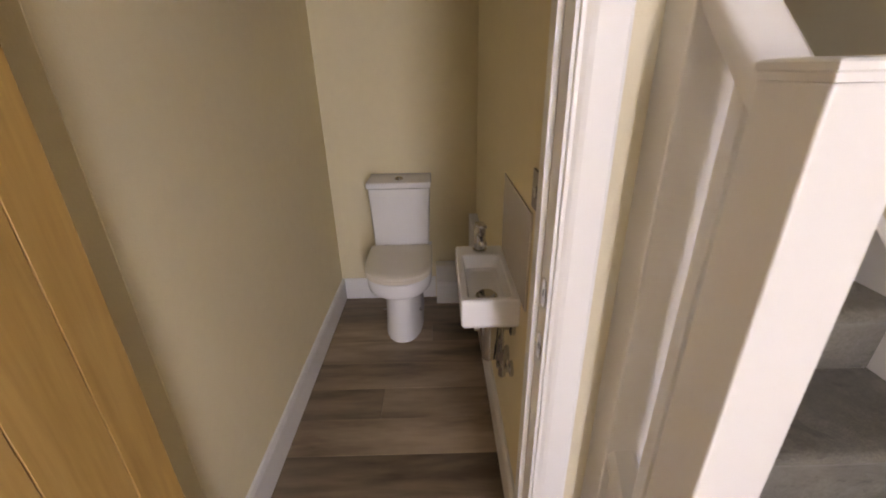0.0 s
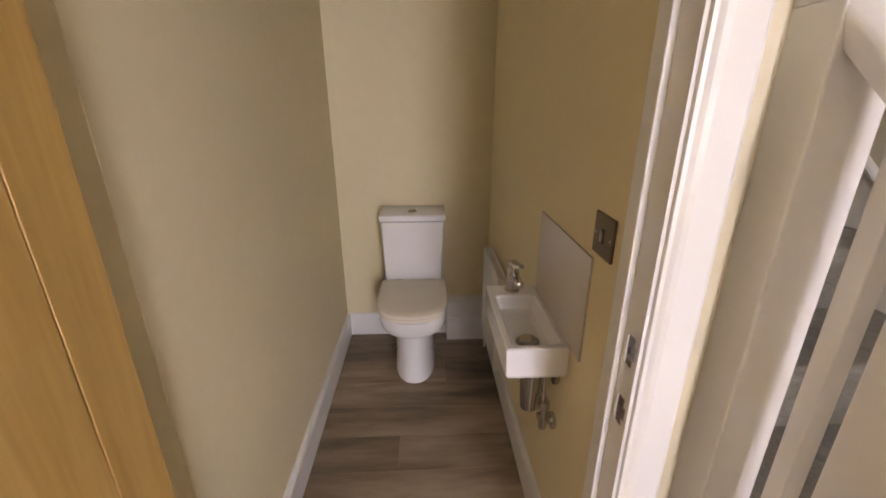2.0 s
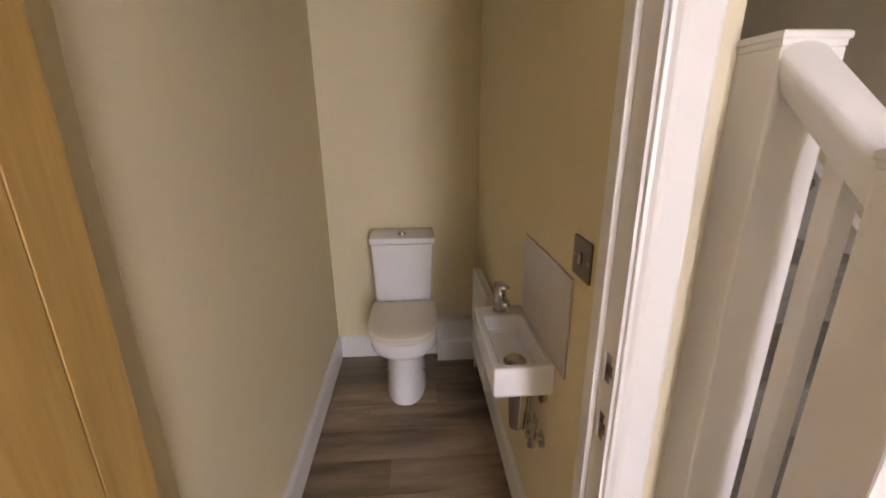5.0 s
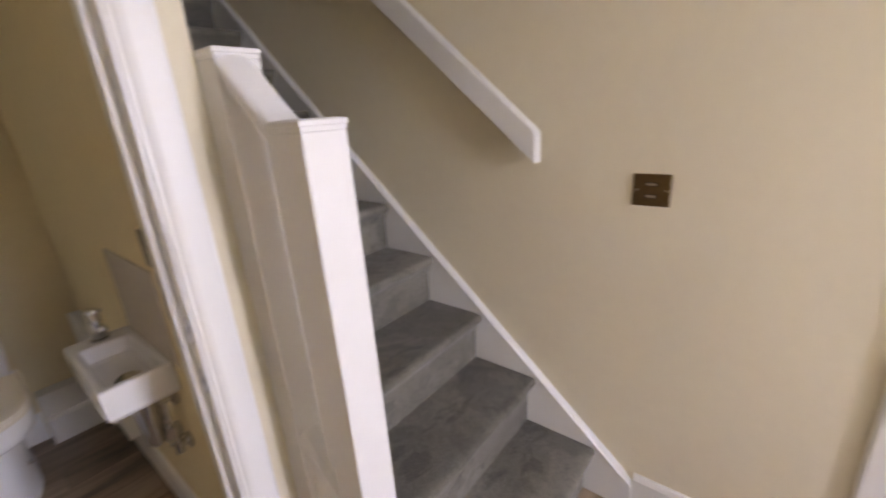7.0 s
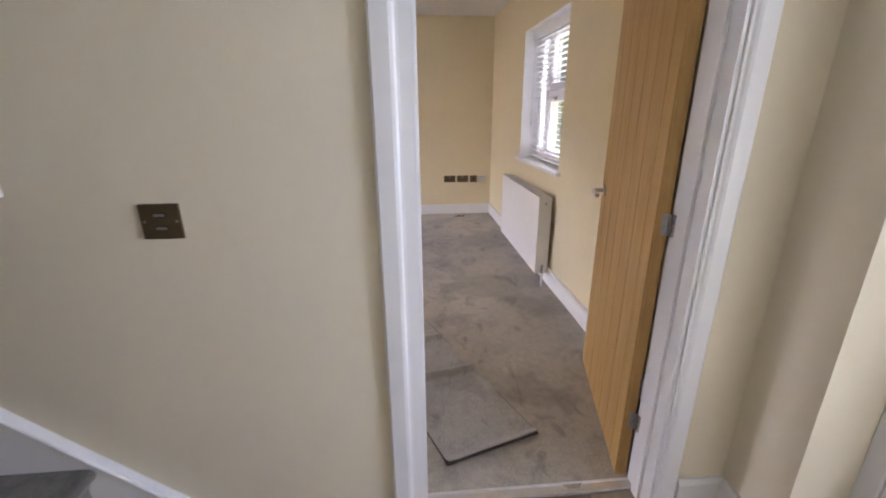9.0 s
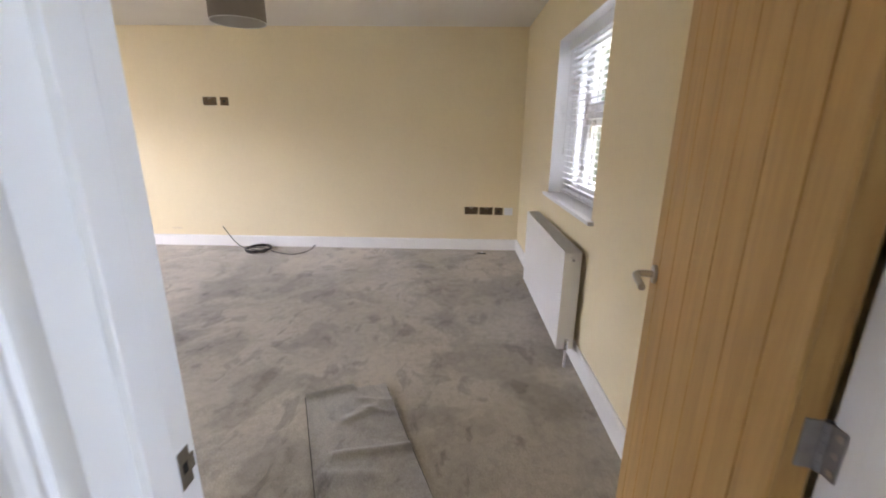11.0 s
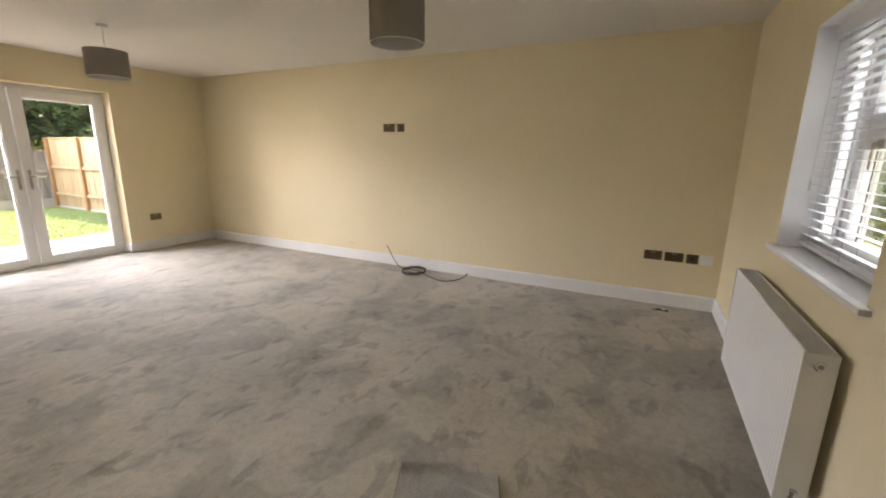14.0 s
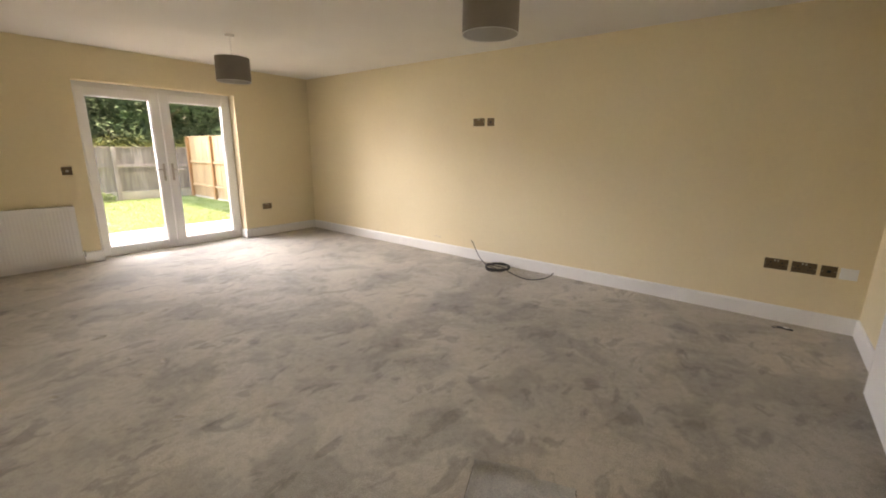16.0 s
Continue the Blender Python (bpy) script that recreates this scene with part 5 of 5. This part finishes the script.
def tree(x, y, h, r, label):
    t = thing("garden_tree", pose(x, y, GZ), label, "tree", "trees behind the fence" if y > 0 else "trees outside the front window")
    bm = bmesh.new()
    sweep(bm, smooth_path([(0, 0, -0.05), (0.05, 0.03, h * 0.25), (-0.04, 0.05, h * 0.5), (0.02, 0, h * 0.8)], 4), [0.16 - 0.011 * i for i in range(13)], 9)
    part("trunk", bm, BARK, t)
    bm = bmesh.new()
    for k in range(7):
        a = k * 2.4
        z = h * (0.25 + 0.07 * k)
        sweep(bm, smooth_path([(0.02, 0.02, z), (math.cos(a) * r * 0.4, math.sin(a) * r * 0.4, z + 0.35), (math.cos(a) * r * 0.85, math.sin(a) * r * 0.85, z + 0.6)], 3), [0.06, 0.052, 0.045, 0.038, 0.03, 0.022, 0.015], 6)
    part("limbs", bm, BARK, t)
    cs = []
    for k in range(11):
        a = k * 2.1 + x
        q = r * (0.25 + 0.5 * rnd.random())
        cs.append((math.cos(a) * q, math.sin(a) * q, h * rnd.uniform(0.28, 0.95), r * rnd.uniform(0.38, 0.6), r * rnd.uniform(0.3, 0.5)))
    leaf_mass("crown", 19000, cs, LEAF, "", "", 0.155, parent=t)


for x, y, h, r in ((-2.6, 17.2, 4.8, 1.9), (0.4, 16.9, 4.6, 1.7), (3.0, 17.2, 4.9, 1.9), (5.6, 17.1, 5.0, 1.9), (8.3, 16.9, 4.8, 2.0), (11.2, 16.5, 5.0, 2.2), (-1.2, 19.4, 5.4, 2.2), (1.8, 19.2, 5.2, 2.2), (4.6, 19.5, 5.5, 2.3), (7.6, 19.2, 5.3, 2.3), (10.4, 19.3, 5.4, 2.3)):
    tree(x, y, h, r, "dense dark green evergreen tree rising behind the garden fence")
leaf_mass("clipped_hedge", 34000, [(x * 0.55 - 3.8, 15.4, 0.76, 0.62, 0.86) for x in range(24)], LEAF3, "yellow-green hedge showing just over the top of the weathered fence", "hedge", 0.07, kind="stuff")
leaf_mass("fence_weeds", 500, [(3.15, 14.3, 0.02, 0.16, 0.16), (3.4, 14.32, 0.0, 0.12, 0.1), (2.9, 14.32, 0.0, 0.1, 0.1)], LEAF2, "low leafy weeds at the foot of the weathered fence", "weeds", 0.07, kind="stuff")


leaf_mass("front_hedge", 34000, [(1.6 + k * 0.75, -3.9 - 0.1 * (k % 2), 0.75, 0.7, 1.35) for k in range(21)], LEAF2, "green garden hedge outside the front window", "hedge", 0.08, kind="stuff")
# street side, seen through the blind
structure("road", boxes((-30, 30, -16, -9, GZ - 0.05, GZ - 0.03)), ASPHALT)
structure("pavement", boxes((-30, 30, -9, -7.2, GZ - 0.05, GZ + 0.02)), PAVING)


def brick_wall_panel(name, m, w, h, label):
    """Stretcher-bond wall facing -x in its own frame: y from 0 to w."""
    t = thing(name, m, label, "house")
    part("mortar_wall", boxes((0.004, 0.25, 0, w, 0, h)), MORTAR, t)
    rows = int(h / 0.075)
    verts, faces = [], []
    for r_ in range(rows):
        off = 0.1125 * (r_ % 2)
        y = -off
        while y < w:
            a, b = max(0, y), min(w, y + 0.215)
            if b - a > 0.03:
                z0, z1 = r_ * 0.075 + 0.005, r_ * 0.075 + 0.070
                k = len(verts)
                for xx in (-0.004, 0.02):
                    verts += [(xx, a, z0), (xx, b, z0), (xx, b, z1), (xx, a, z1)]
                faces += [(k, k + 3, k + 2, k + 1), (k, k + 1, k + 5, k + 4), (k + 1, k + 2, k + 6, k + 5), (k + 2, k + 3, k + 7, k + 6), (k + 3, k, k + 4, k + 7)]
            y += 0.225
    me = bpy.data.meshes.new("bricks")
    me.from_pydata(verts, [], faces)
    me.materials.append(BRICK)
    o = new("bricks", me)
    o.parent = t
    o["kind"] = "stuff"
    return t


brick_wall_panel("neighbouring_house", pose(18.0, -6.6, GZ), 6.8, 5.6, "buff brick side wall of the next house, seen through the blind")
for x, y, h, r in ((2.6, -7.4, 6.0, 2.2), (5.6, -6.6, 6.2, 2.2), (9.0, -5.9, 6.5, 2.3), (13.5, -6.5, 7.0, 3.0), (8.0, -9.8, 6.5, 2.5), (5.2, -12.5, 6.0, 2.3), (15.2, -7.6, 7.0, 2.6), (8.2, -4.6, 5.6, 1.7), (10.6, -5.4, 6.4, 2.1), (13.0, -7.2, 7.0, 2.4)):
    tree(x, y, h, r, "leafy green tree outside the front window, seen through the blind")


def front_door():
    t = thing("door_1", pose(0, 0, 0), "", "")
    t["kind"] = "structure"
    ya, yb = -0.20, -0.13
    bm = boxes((FX0, FX0 + 0.055, ya, yb, 0, 2.1), (FX1 - 0.055, FX1, ya, yb, 0, 2.1), (FX0 + 0.055, FX1 - 0.055, ya, yb, 2.045, 2.1), (FX0 + 0.055, FX1 - 0.055, ya, yb, 0.0, 0.035), bevel=0.004)
    part("door_frame", bm, UPVC, t)
    a, b = FX0 + 0.058, FX1 - 0.058
    bm = boxes((a, a + 0.11, ya + 0.01, yb - 0.005, 0.04, 2.04), (b - 0.11, b, ya + 0.01, yb - 0.005, 0.04, 2.04), (a + 0.11, b - 0.11, ya + 0.01, yb - 0.005, 0.04, 0.25), (a + 0.11, b - 0.11, ya + 0.01, yb - 0.005, 1.92, 2.04), bevel=0.004)
    lf = part("door_leaf", bm, UPVC, t, "white glazed front door, closed")
    bm = boxes((a + 0.10, b - 0.10, -0.170, -0.164, 0.24, 1.93))
    gp = part("pane", bm, GLASS, lf)
    gp.visible_shadow = False


front_door()

# ---- floor pieces ----
PW, PL = 0.1746, 1.22
base_y = 3.09 - 18 * PW
rooms = [(-2.0, 0.0, 0.055, WY0), (WX0, WX1, WY0 + 0.1, WY1), (CX0, CX1, WY0, WY0 + 0.1), (0.0, 0.085, D0, D1)]
plank_meshes = {}
sub = structure("floor_planks", boxes((-2.0, -0.0005, 0.056, WY0, -0.0058, -0.0052)), BLACK)
for r0 in range(0, 23):
    y0, y1 = base_y + r0 * PW, base_y + (r0 + 1) * PW
    off = -1.40 + (0.0, 0.47, -0.36, 0.21, -0.55, 0.58)[(r0 - 17) % 6]
    x = off - 3 * PL
    while x < 0.1:
        xa, xb = x, x + PL
        # a plank runs on through doorways: cut to each room it lies in
        whole = y0 >= D0 and y1 <= D1
        for gx0, gx1, gy0, gy1 in rooms:
            if whole and gx1 == 0.0:
                gx1 = 0.085
            elif whole and gx0 == 0.0:
                continue
            a, b, c, d = max(xa, gx0), min(xb, gx1), max(y0, gy0), min(y1, gy1)
            if b - a > 0.02 and d - c > 0.01:
                key = (round(b - a, 3), round(d - c, 3))
                if key not in plank_meshes:
                    bm = boxes((0, b - a - 0.0006, 0, d - c - 0.0006, -0.004, 0.0), bevel=0.0007, seg=1)
                    o = part("plank", bm, PLANK, sub)
                    plank_meshes[key] = o.data
                else:
                    o = new("plank", plank_meshes[key])
                    o.parent = sub
                o.location = (a, c, 0)
        x += PL
# paving slabs outside the garden doors
pav = structure("paving", boxes((-3.0, 5.4, YN + 0.30, 9.3, GZ - 0.05, GZ - 0.012)), MORTAR)
me = None
for i in range(14):
    for j in range(4):
        x, y = -2.98 + i * 0.6, YN + 0.305 + j * 0.56
        if x + 0.6 > 5.42:
            continue
        if me is None:
            o = part("slab", boxes((0, 0.592, 0, 0.552, -0.01, 0.012), bevel=0.004, seg=1), PAVING, pav)
            me = o.data
        else:
            o = new("slab", me)
            o.parent = pav
        o.location = (x, y, GZ)
